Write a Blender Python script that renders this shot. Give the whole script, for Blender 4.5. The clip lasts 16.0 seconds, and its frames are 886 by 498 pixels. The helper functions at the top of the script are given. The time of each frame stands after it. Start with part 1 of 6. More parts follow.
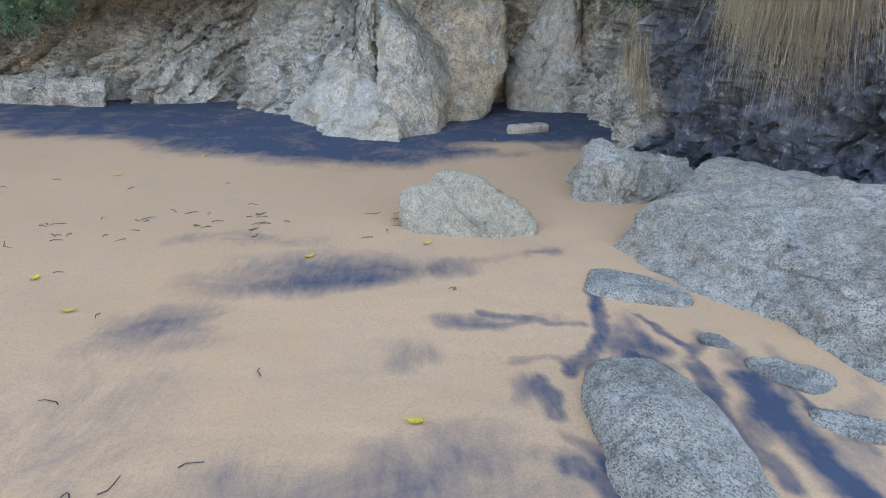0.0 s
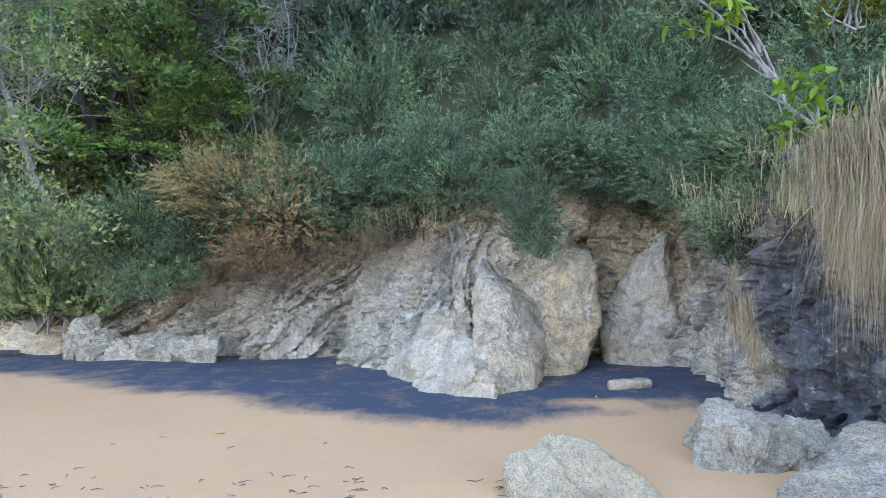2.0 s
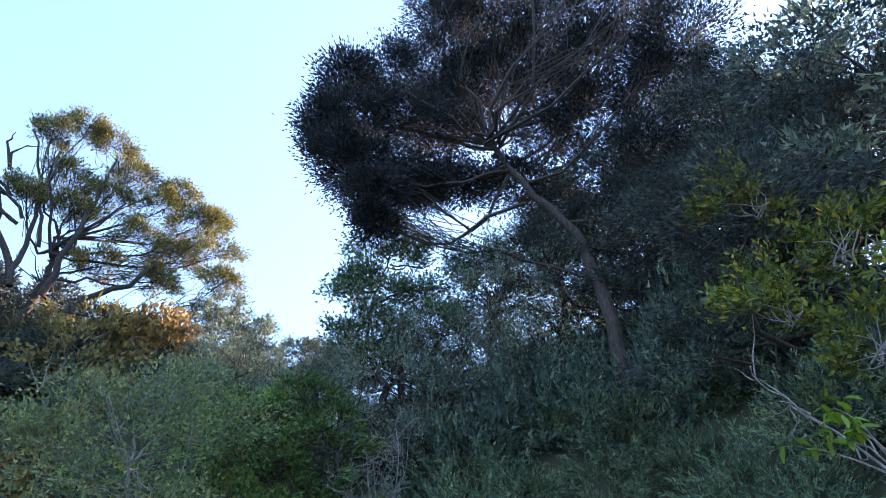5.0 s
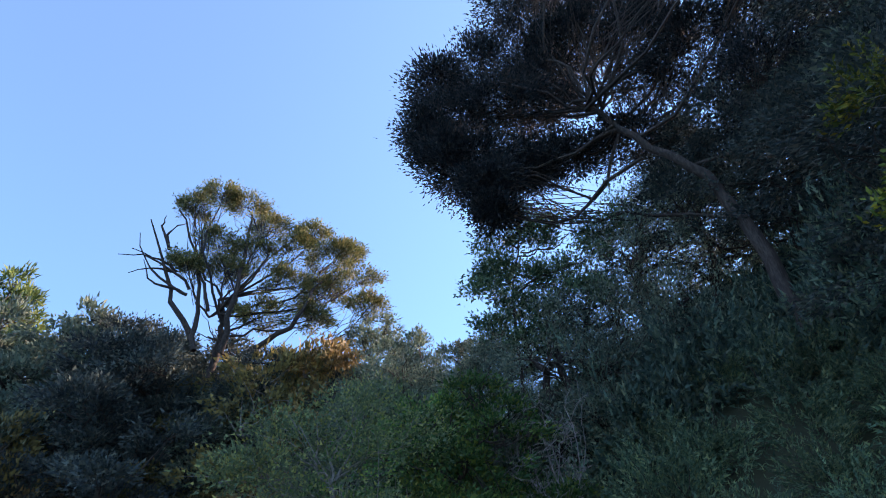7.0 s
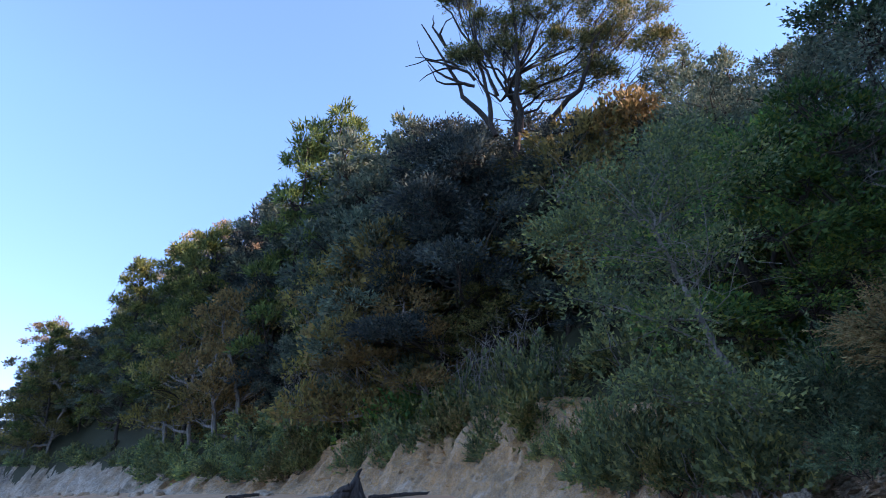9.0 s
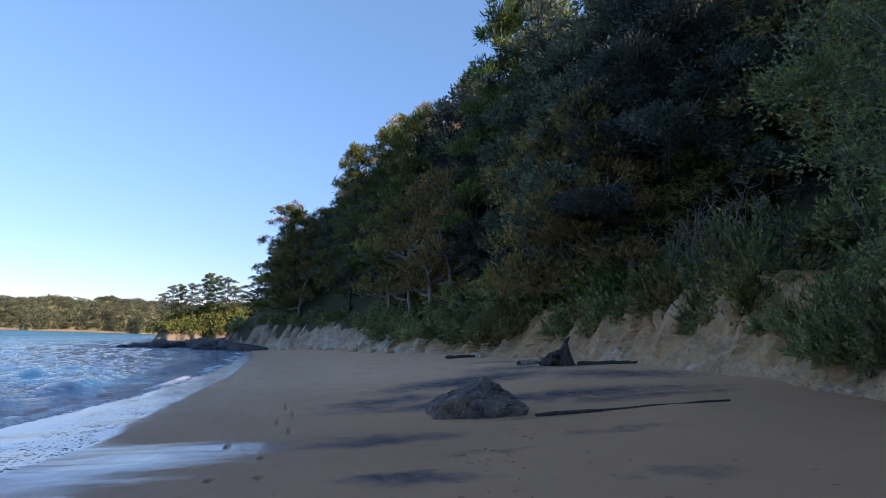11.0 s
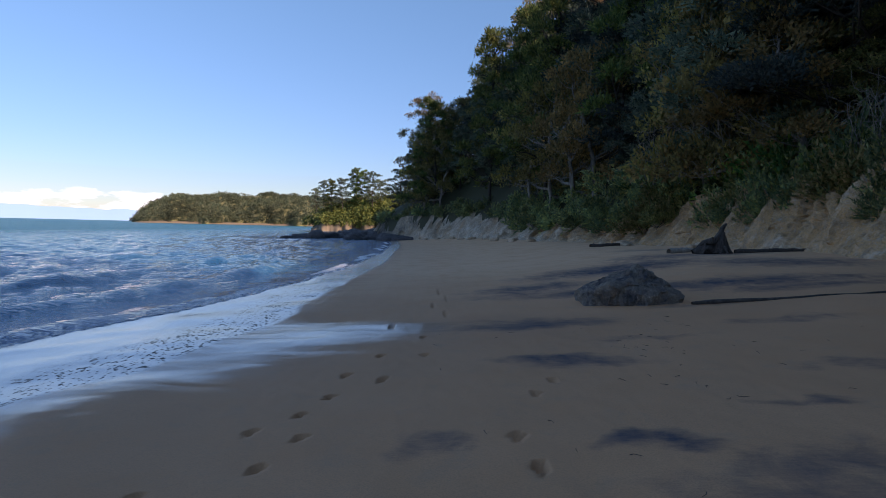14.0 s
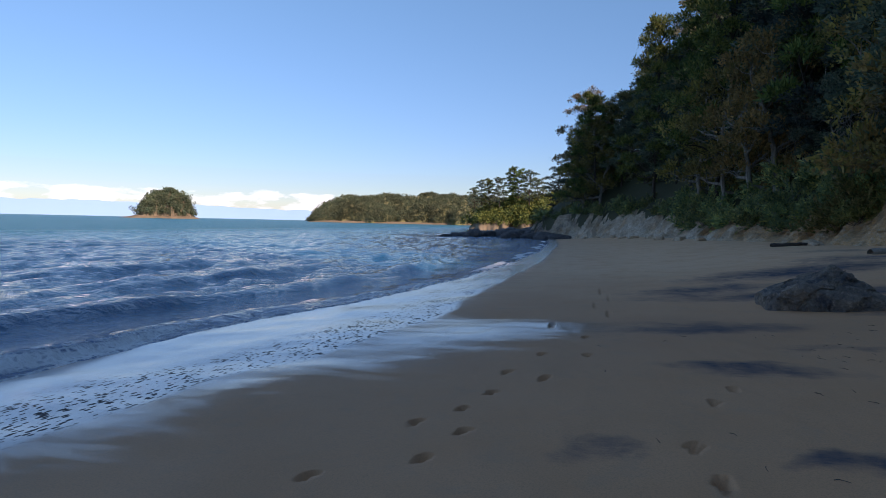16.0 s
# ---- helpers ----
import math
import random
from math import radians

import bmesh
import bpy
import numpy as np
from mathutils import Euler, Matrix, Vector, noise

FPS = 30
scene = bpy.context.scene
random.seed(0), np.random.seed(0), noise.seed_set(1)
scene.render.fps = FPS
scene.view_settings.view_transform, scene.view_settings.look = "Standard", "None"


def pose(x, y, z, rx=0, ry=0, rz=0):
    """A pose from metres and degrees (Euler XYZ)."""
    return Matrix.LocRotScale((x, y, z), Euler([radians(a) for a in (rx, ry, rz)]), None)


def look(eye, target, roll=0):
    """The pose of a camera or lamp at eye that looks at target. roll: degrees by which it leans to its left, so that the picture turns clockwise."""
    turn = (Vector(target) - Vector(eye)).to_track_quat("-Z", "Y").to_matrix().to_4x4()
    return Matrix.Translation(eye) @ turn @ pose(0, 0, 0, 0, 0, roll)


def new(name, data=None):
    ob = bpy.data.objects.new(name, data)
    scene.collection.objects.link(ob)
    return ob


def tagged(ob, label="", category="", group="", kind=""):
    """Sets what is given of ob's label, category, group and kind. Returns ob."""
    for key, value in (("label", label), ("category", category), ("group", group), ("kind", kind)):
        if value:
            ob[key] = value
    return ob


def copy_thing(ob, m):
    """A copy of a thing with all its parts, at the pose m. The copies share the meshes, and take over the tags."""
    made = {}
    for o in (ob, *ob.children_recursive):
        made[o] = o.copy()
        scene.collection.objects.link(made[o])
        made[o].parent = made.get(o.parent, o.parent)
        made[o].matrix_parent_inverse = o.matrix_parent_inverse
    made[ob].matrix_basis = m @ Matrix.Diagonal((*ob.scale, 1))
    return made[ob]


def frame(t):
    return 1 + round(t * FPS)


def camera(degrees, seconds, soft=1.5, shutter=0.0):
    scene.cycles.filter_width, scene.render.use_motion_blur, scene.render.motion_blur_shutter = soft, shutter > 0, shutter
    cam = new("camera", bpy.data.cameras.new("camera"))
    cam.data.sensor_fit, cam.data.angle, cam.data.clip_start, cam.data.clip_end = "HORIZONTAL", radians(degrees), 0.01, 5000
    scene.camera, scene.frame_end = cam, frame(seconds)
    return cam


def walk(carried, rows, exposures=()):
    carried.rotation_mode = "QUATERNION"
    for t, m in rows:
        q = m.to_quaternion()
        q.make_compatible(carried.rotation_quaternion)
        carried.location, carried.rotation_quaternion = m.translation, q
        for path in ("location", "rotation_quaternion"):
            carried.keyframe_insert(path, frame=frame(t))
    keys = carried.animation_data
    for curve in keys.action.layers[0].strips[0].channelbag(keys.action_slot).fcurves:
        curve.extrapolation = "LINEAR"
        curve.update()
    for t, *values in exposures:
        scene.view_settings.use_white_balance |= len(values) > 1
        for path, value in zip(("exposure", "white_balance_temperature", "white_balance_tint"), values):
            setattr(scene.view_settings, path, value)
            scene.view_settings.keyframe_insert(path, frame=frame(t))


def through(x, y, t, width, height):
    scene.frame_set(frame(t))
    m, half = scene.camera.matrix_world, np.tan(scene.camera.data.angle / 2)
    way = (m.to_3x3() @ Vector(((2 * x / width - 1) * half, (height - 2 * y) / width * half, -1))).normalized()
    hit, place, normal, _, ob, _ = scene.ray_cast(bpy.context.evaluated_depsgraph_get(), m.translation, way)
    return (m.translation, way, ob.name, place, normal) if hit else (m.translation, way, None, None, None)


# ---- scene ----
import itertools

# The walk: a viewer on the sand turns from the cliff to the bay
cam = camera(70.4, 16.0, soft=0.6, shutter=0.1)
EYE = 1.5
ROWS = [
    (0, 0.000, 0.000, 0.000, 71.83, -0.25, -0.01),
    (0.5, -0.023, 0.019, 0.031, 79.63, -0.81, 1.27),
    (1, -0.037, 0.019, 0.063, 84.54, -0.72, 3.39),
    (1.5, -0.043, 0.022, 0.099, 89.48, -0.09, 5.24),
    (2, -0.132, 0.080, 0.065, 94.32, 0.81, 7.53),
    (2.5, -0.184, 0.160, 0.017, 98.48, 1.03, 10.48),
    (3, -0.230, 0.145, -0.055, 103.36, 1.38, 13.90),
    (3.5, -0.188, 0.125, -0.003, 110.77, -1.26, 15.20),
    (4.2, -0.044, 0.112, 0.147, 122.93, -1.30, 16.01),
    (6.3, -0.075, -0.053, -0.033, 135.97, 0.91, 23.51),
    (6.5, -0.067, -0.055, -0.041, 134.98, 1.11, 26.68),
    (7, -0.089, -0.024, -0.020, 130.84, 1.40, 34.49),
    (7.5, -0.141, 0.064, -0.015, 122.23, 1.51, 40.52),
    (8, -0.174, 0.135, 0.051, 119.18, 1.07, 47.83),
    (8.5, -0.247, 0.253, 0.069, 115.16, 1.00, 58.08),
    (9, -0.290, 0.337, 0.093, 109.93, 0.51, 64.76),
    (9.2, -0.322, 0.338, 0.122, 108.69, 0.39, 67.56),
    (11.5, -0.341, 0.136, 0.014, 95.52, -2.21, 86.58),
    (12, -0.349, 0.076, 0.006, 92.59, -1.99, 91.14),
    (12.5, -0.339, 0.037, 0.010, 89.81, -1.77, 94.24),
    (13, -0.366, 0.025, 0.017, 87.92, -2.93, 95.73),
    (13.5, -0.372, 0.024, 0.016, 88.06, -3.19, 94.38),
    (14, -0.362, 0.022, 0.006, 88.07, -1.36, 95.18),
    (14.5, -0.376, 0.002, -0.002, 87.91, -0.73, 98.01),
    (15, -0.402, -0.014, -0.011, 87.90, -0.52, 101.56),
    (15.5, -0.436, -0.033, -0.026, 87.92, -0.59, 104.90),
    (16, -0.441, -0.054, -0.033, 87.64, -1.27, 109.39),
]
EXPOSURES = [(0, 3.35, 8900, 34), (1.2, 3.6, 8900, 34), (2.5, 4.15, 8700, 35), (3.2, 4.78, 8200, 37), (3.6, 4.9, 7900, 44), (4.0, 4.2, 7300, 48), (4.2, 3.85, 7250, 45), (5.6, 2.0, 6950, 32), (6.3, 1.7, 6800, 31), (8, 1.84, 6700, 35), (9, 1.68, 6650, 37), (11.5, 0.82, 6850, 31), (13, 0.58, 6900, 31), (16, 0.4, 6850, 26)]
walk(cam, [(t, pose(x, y, EYE + z, rx, ry, rz)) for t, x, y, z, rx, ry, rz in ROWS], EXPOSURES)

# ---- sky and sun: late afternoon, the sun low behind the hill ----
SUN_AZ, SUN_EL = 30.0, 28.0  # degrees from +y towards +x, and above the horizon


def build_world():
    w = bpy.data.worlds.new("sky")
    scene.world = w
    w.use_nodes = True
    nt = w.node_tree
    N, L = nt.nodes, nt.links
    N.clear()
    out, bg = N.new("ShaderNodeOutputWorld"), N.new("ShaderNodeBackground")
    sky = N.new("ShaderNodeTexSky")
    sky.sky_type = "NISHITA"
    sky.sun_disc = False
    sky.sun_elevation, sky.sun_rotation = radians(SUN_EL), radians(SUN_AZ)
    sky.air_density, sky.dust_density, sky.ozone_density = 1.0, 0.0, 2.0
    # a low bank of cumulus over the far coast
    co, sep = N.new("ShaderNodeTexCoord"), N.new("ShaderNodeSeparateXYZ")
    L.new(co.outputs["Generated"], sep.inputs[0])
    mp, nz = N.new("ShaderNodeMapping"), N.new("ShaderNodeTexNoise")
    mp.inputs["Scale"].default_value = (13, 13, 42)
    nz.inputs["Detail"].default_value, nz.inputs["Roughness"].default_value = 6, 0.6
    nz.inputs["Scale"].default_value = 1.0
    L.new(co.outputs["Generated"], mp.inputs[0])
    L.new(mp.outputs[0], nz.inputs["Vector"])
    band = N.new("ShaderNodeValToRGB")
    e = band.color_ramp.elements
    e[0].position, e[0].color = 0.022, (0.54, 0.54, 0.54, 1)
    e[1].position, e[1].color = 0.06, (0, 0, 0, 1)
    mid = e.new(0.038)
    mid.color = (0.49, 0.49, 0.49, 1)
    L.new(sep.outputs["Z"], band.inputs[0])
    add = N.new("ShaderNodeMath")
    L.new(nz.outputs["Fac"], add.inputs[0])
    L.new(band.outputs[0], add.inputs[1])
    edge = N.new("ShaderNodeMapRange")
    edge.inputs["From Min"].default_value, edge.inputs["From Max"].default_value = 0.96, 1.14
    L.new(add.outputs[0], edge.inputs["Value"])
    mix = N.new("ShaderNodeMix")
    mix.data_type = "RGBA"
    L.new(edge.outputs[0], mix.inputs["Factor"])
    hue = N.new("ShaderNodeHueSaturation")
    hue.inputs["Saturation"].default_value = 1.05
    hue.inputs["Hue"].default_value = 0.488
    L.new(sky.outputs[0], hue.inputs["Color"])
    # The zenith is brightened and warmed by hand to light the sand.
    low = N.new("ShaderNodeValToRGB")  # clear sea air: the lowest sky stays a pale blue
    lowest, highest = low.color_ramp.elements[0], low.color_ramp.elements[1]
    for stop, p, c in ((lowest, 0.0, (0.35, 0.41, 0.51)), (highest, 1.0, (1.2, 1.16, 1.02)), (low.color_ramp.elements.new(0.13), 0.13, (0.41, 0.51, 0.68)), (low.color_ramp.elements.new(0.5), 0.5, (0.68, 0.82, 0.9))):
        stop.position, stop.color = p, (*c, 1)
    L.new(sep.outputs["Z"], low.inputs[0])
    dim = N.new("ShaderNodeMix")
    dim.data_type, dim.blend_type = "RGBA", "MULTIPLY"
    dim.inputs["Factor"].default_value = 1.0
    L.new(hue.outputs[0], dim.inputs["A"])
    L.new(low.outputs[0], dim.inputs["B"])
    L.new(dim.outputs["Result"], mix.inputs["A"])
    mix.inputs["B"].default_value = (6.6, 6.9, 7.4, 1)
    L.new(mix.outputs["Result"], bg.inputs["Color"])
    bg.inputs["Strength"].default_value = 0.15
    L.new(bg.outputs[0], out.inputs[0])


build_world()
sun_data = bpy.data.lights.new("sun", "SUN")
sun_data.energy, sun_data.angle, sun_data.color = 4.0, radians(0.5), (1.0, 0.86, 0.68)
sun = new("sun", sun_data)
sun.matrix_world = look((20 * math.sin(radians(SUN_AZ)), 20 * math.cos(radians(SUN_AZ)), 20 * math.tan(radians(SUN_EL))), (0, 0, 0))

# ---- numbers that shape the place ----
AX = radians(97)
ALONG = np.array([-math.sin(AX), math.cos(AX)])  # down the beach
UP = np.array([math.cos(AX), math.sin(AX)])  # from the sea to the cliff
SEA = -0.33


def xy(l, s):
    """World place of l metres down the beach and s metres up it."""
    return np.asarray(l)[..., None] * ALONG + np.asarray(s)[..., None] * UP


def ls(x, y):
    return x * ALONG[0] + y * ALONG[1], x * UP[0] + y * UP[1]


def polar(az, d):
    """World x and y at a bearing (degrees from +y towards -x) and a distance."""
    return -d * math.sin(radians(az)), d * math.cos(radians(az))


def step(a, b, v):
    t = np.clip((np.asarray(v, float) - a) / (b - a), 0, 1)
    return t * t * (3 - 2 * t)


def _hash(ix, iy, iz, seed):
    h = (ix.astype(np.uint32) * np.uint32(374761393) + iy.astype(np.uint32) * np.uint32(668265263) + iz.astype(np.uint32) * np.uint32(2147483647 - 5467) + np.uint32(seed * 974711 % 4294967291))
    h = (h ^ (h >> np.uint32(13))) * np.uint32(1274126177)
    return h ^ (h >> np.uint32(16))


def perlin(x, y, z, seed=0):
    x, y, z = np.broadcast_arrays(np.atleast_1d(np.asarray(x, float)), np.asarray(y, float), np.asarray(z, float))
    i, j, k = np.floor(x).astype(np.int64), np.floor(y).astype(np.int64), np.floor(z).astype(np.int64)
    fx, fy, fz = x - i, y - j, z - k
    u, v, w = (f * f * f * (f * (f * 6 - 15) + 10) for f in (fx, fy, fz))
    out = 0
    for a in (0, 1):
        for b in (0, 1):
            for c in (0, 1):
                h = _hash(i + a, j + b, k + c, seed)
                gx = (h & np.uint32(255)) / 127.5 - 1
                gy = ((h >> np.uint32(8)) & np.uint32(255)) / 127.5 - 1
                gz = ((h >> np.uint32(16)) & np.uint32(255)) / 127.5 - 1
                dot = gx * (fx - a) + gy * (fy - b) + gz * (fz - c)
                out = out + dot * (u if a else 1 - u) * (v if b else 1 - v) * (w if c else 1 - w)
    return out * 1.2


def fbm(x, y, z=0.0, octaves=4, seed=0, gain=0.5):
    total, amp, f = 0, 1.0, 1.0
    for o in range(octaves):
        total = total + amp * perlin(np.asarray(x) * f, np.asarray(y) * f, np.asarray(z) * f + o * 7.3, seed + o)
        amp, f = amp * gain, f * 2.03
    return total


def facets(x, y, z, seed=0):
    """Broken-stone relief: every cell a tilted plane of its own, about -0.5 to 0.5."""
    x, y, z = np.broadcast_arrays(np.atleast_1d(np.asarray(x, float)), np.asarray(y, float), np.asarray(z, float))
    i, j, k = np.floor(x).astype(np.int64), np.floor(y).astype(np.int64), np.floor(z).astype(np.int64)
    best, out = np.full(x.shape, 9.0), np.zeros(x.shape)
    for a in (-1, 0, 1):
        for b in (-1, 0, 1):
            for c in (-1, 0, 1):
                h = _hash(i + a, j + b, k + c, seed)
                px, py, pz = ((h >> np.uint32(n)) & np.uint32(255) for n in (0, 8, 16))
                dx, dy, dz = x - (i + a + px / 255), y - (j + b + py / 255), z - (k + c + pz / 255)
                d = dx * dx + dy * dy + dz * dz
                g = _hash(i + a, j + b, k + c, seed + 17)
                gx, gy, gz, g0 = (((g >> np.uint32(n)) & np.uint32(255)) / 127.5 - 1 for n in (0, 8, 16, 24))
                near = d < best
                out = np.where(near, 0.3 * g0 + 0.55 * (gx * dx + gy * dy + gz * dz), out)
                best = np.where(near, d, best)
    return out


# ---- the lie of the land ----
FOOT_L = [-70, -20, -12.3, -7.4, -5, -3.8, -3.1, -2.8, -1.4, 0.8, 2, 3.3, 5.2, 7, 10, 15, 20, 28, 38, 50, 62, 72, 82, 92, 100, 112, 130]
FOOT_S = [5, 4, 2.1, 2.5, 3.3, 4.6, 6.0, 8.7, 8.7, 8.5, 9.7, 9.8, 10.4, 10.6, 11, 11.5, 11.8, 10.5, 8, 6.2, 4, 1, -3.5, -8, -7, 6, 40]


def foot(l):
    return np.interp(l, FOOT_L, FOOT_S)


def sand_z(l, s):
    z = np.interp(s, [-5000, -60, -14, -6, 0, 4, 8, 12, 20, 40], [-60, -4, -1.0, -0.36, 0, 0.25, 0.5, 0.72, 0.9, 1.0])
    return z + 0.3 * step(6, 18, l) * step(2, 8, s) + 0.25 * step(40, 70, l) * step(-2, 5, s)


def hill_foot(l):
    return np.interp(l, [-70, -20, -12, -8, -5.5, -4, -3, -2, 0.8, 2, 3.3, 7, 10, 15, 20, 28, 38, 50, 62, 72, 82, 92, 100, 112, 130], [7, 6, 4.8, 6.2, 7.6, 9.2, 10.6, 11.3, 11.5, 12.2, 12.3, 12.6, 12.9, 13.4, 13.7, 12.4, 9.9, 8.1, 5.9, 2.9, -1.6, -6.4, -6, 7, 41])


def hill_z(l, s):
    """The wooded hillside behind the cliff's edge."""
    e = s - hill_foot(l)
    top = np.interp(l, [-70, -5, -3, -1, 0, 2, 5, 8, 14, 20, 28, 42, 52, 60, 80, 95], [2.8, 3.1, 3.5, 3.75, 3.75, 3.4, 3.0, 2.4, 2.7, 2.8, 2.3, 1.9, 2.3, 2.9, 2.8, 2.2])
    steep = np.interp(l, [-70, -8, -4, 6, 14, 60, 80, 92, 104, 112], [0.9, 1.0, 1.15, 1.1, 1.15, 1.25, 1.2, 0.9, 0.5, 0.3])
    run = np.interp(l, [-70, 0, 20, 60, 80, 95, 110], [16, 19, 14, 13, 11, 7, 4])
    k = np.clip(e, -0.4, None)
    z = top - 0.3 + steep * run * np.tanh(k / run) - 0.12 * np.clip(k - 13, 0, None)
    return z + 0.5 * fbm(l * 0.35, s * 0.35, 0, 3, 5) * step(-1, 2, e) - 40 * step(45, 90, e)


# ---- mesh helpers ----
def mesh_from(name, verts, faces, mats=(), smooth=True):
    """A mesh from arrays; faces is one array with 3 or 4 columns."""
    me = bpy.data.meshes.new(name)
    verts, faces = np.asarray(verts, np.float32), np.asarray(faces, np.int32)
    n = faces.shape[1]
    me.vertices.add(len(verts))
    me.vertices.foreach_set("co", verts.ravel())
    me.loops.add(faces.size)
    me.loops.foreach_set("vertex_index", faces.ravel())
    me.polygons.add(len(faces))
    me.polygons.foreach_set("loop_start", np.arange(0, faces.size, n, dtype=np.int32))
    me.polygons.foreach_set("use_smooth", np.full(len(faces), smooth))
    me.update(calc_edges=True)
    me.validate()
    for m in mats:
        me.materials.append(m)
    return me


def paint(me, name, values):
    at = me.attributes.new(name, "FLOAT", "POINT")
    at.data.foreach_set("value", np.asarray(values, np.float32).ravel())


def grid_faces(nu, nv):
    a = np.arange(nu * nv).reshape(nu, nv)
    return np.stack([a[:-1, :-1], a[1:, :-1], a[1:, 1:], a[:-1, 1:]], -1).reshape(-1, 4)


def part(name, data, parent=None, label="", place=None):
    ob = new(name, data)
    if parent is not None:
        ob.parent = parent
    if place is not None:
        ob.matrix_basis = place
    if label:
        tagged(ob, label)
    return ob


def spread(core0, core1, cell, far0, far1, grow):
    """Grid lines: even between core0 and core1, then ever wider out to far0 and far1."""
    mid = np.arange(core0, core1 + cell * 0.5, cell)
    lo, hi, w = [], [], cell
    while (hi[-1] if hi else core1) < far1:
        w *= grow
        hi.append((hi[-1] if hi else core1) + w)
    w = cell
    while (lo[-1] if lo else core0) > far0:
        w *= grow
        lo.append((lo[-1] if lo else core0) - w)
    return np.concatenate([lo[::-1], mid, hi])


# ---- materials ----
class Shade:
    """A few lines of node work per material."""

    def __init__(self, name):
        self.mat = bpy.data.materials.new(name)
        self.mat.use_nodes = True
        self.nt = self.mat.node_tree
        self.b = self.nt.nodes["Principled BSDF"]
        self.co = self.node("ShaderNodeTexCoord").outputs["Object"]

    def node(self, kind):
        return self.nt.nodes.new(kind)

    def link(self, a, b):
        self.nt.links.new(a, b)

    def put(self, socket, v):
        if isinstance(v, bpy.types.NodeSocket):
            self.link(v, socket)
        else:
            socket.default_value = v

    def scaled(self, scale, co=None):
        m = self.node("ShaderNodeMapping")
        m.inputs["Scale"].default_value = scale
        self.link(co or self.co, m.inputs[0])
        return m.outputs[0]

    def noise(self, scale, detail=4, rough=0.55, co=None, warp=0.0):
        n = self.node("ShaderNodeTexNoise")
        n.inputs["Scale"].default_value, n.inputs["Detail"].default_value = scale, detail
        n.inputs["Roughness"].default_value, n.inputs["Distortion"].default_value = rough, warp
        self.link(co or self.co, n.inputs["Vector"])
        return n.outputs["Fac"]

    def voronoi(self, scale, feature="F1", out="Distance", co=None):
        n = self.node("ShaderNodeTexVoronoi")
        n.feature = feature
        n.inputs["Scale"].default_value = scale
        self.link(co or self.co, n.inputs["Vector"])
        return n.outputs[out]

    def attr(self, name):
        n = self.node("ShaderNodeAttribute")
        n.attribute_name = name
        return n.outputs["Fac"]

    def random(self):
        return self.node("ShaderNodeObjectInfo").outputs["Random"]

    def island(self):
        return self.node("ShaderNodeNewGeometry").outputs["Random Per Island"]

    def ramp(self, v, *stops):
        n = self.node("ShaderNodeValToRGB")
        e = n.color_ramp.elements
        while len(e) < len(stops):
            e.new(0.5)
        for s, (p, c) in zip(e, stops):
            s.position = p
            s.color = (*c, 1) if isinstance(c, tuple) else (c, c, c, 1)
        self.link(v, n.inputs[0])
        return n.outputs[0]

    def math(self, op, a, b=0.0):
        n = self.node("ShaderNodeMath")
        n.operation = op
        self.put(n.inputs[0], a)
        self.put(n.inputs[1], b)
        return n.outputs[0]

    def range(self, v, a, b, c=0.0, d=1.0):
        n = self.node("ShaderNodeMapRange")
        for s, x in zip(n.inputs[1:5], (a, b, c, d)):
            s.default_value = x
        self.link(v, n.inputs[0])
        return n.outputs[0]

    def mix(self, f, a, b, blend="MIX"):
        n = self.node("ShaderNodeMix")
        n.data_type, n.blend_type = "RGBA", blend
        self.put(n.inputs["Factor"], f)
        for s, v in ((n.inputs["A"], a), (n.inputs["B"], b)):
            self.put(s, (*v, 1) if isinstance(v, tuple) else v)
        return n.outputs["Result"]

    def bump(self, height, strength=0.4, distance=0.02, after=None):
        n = self.node("ShaderNodeBump")
        n.inputs["Strength"].default_value, n.inputs["Distance"].default_value = strength, distance
        self.link(height, n.inputs["Height"])
        if after:
            self.link(after, n.inputs["Normal"])
        self.link(n.outputs[0], self.b.inputs["Normal"])
        return n.outputs[0]

    def done(self, color, rough=0.8, spec=0.3):
        self.put(self.b.inputs["Base Color"], (*color, 1) if isinstance(color, tuple) else color)
        self.put(self.b.inputs["Roughness"], rough)
        self.put(self.b.inputs["Specular IOR Level"], spec)
        return self.mat


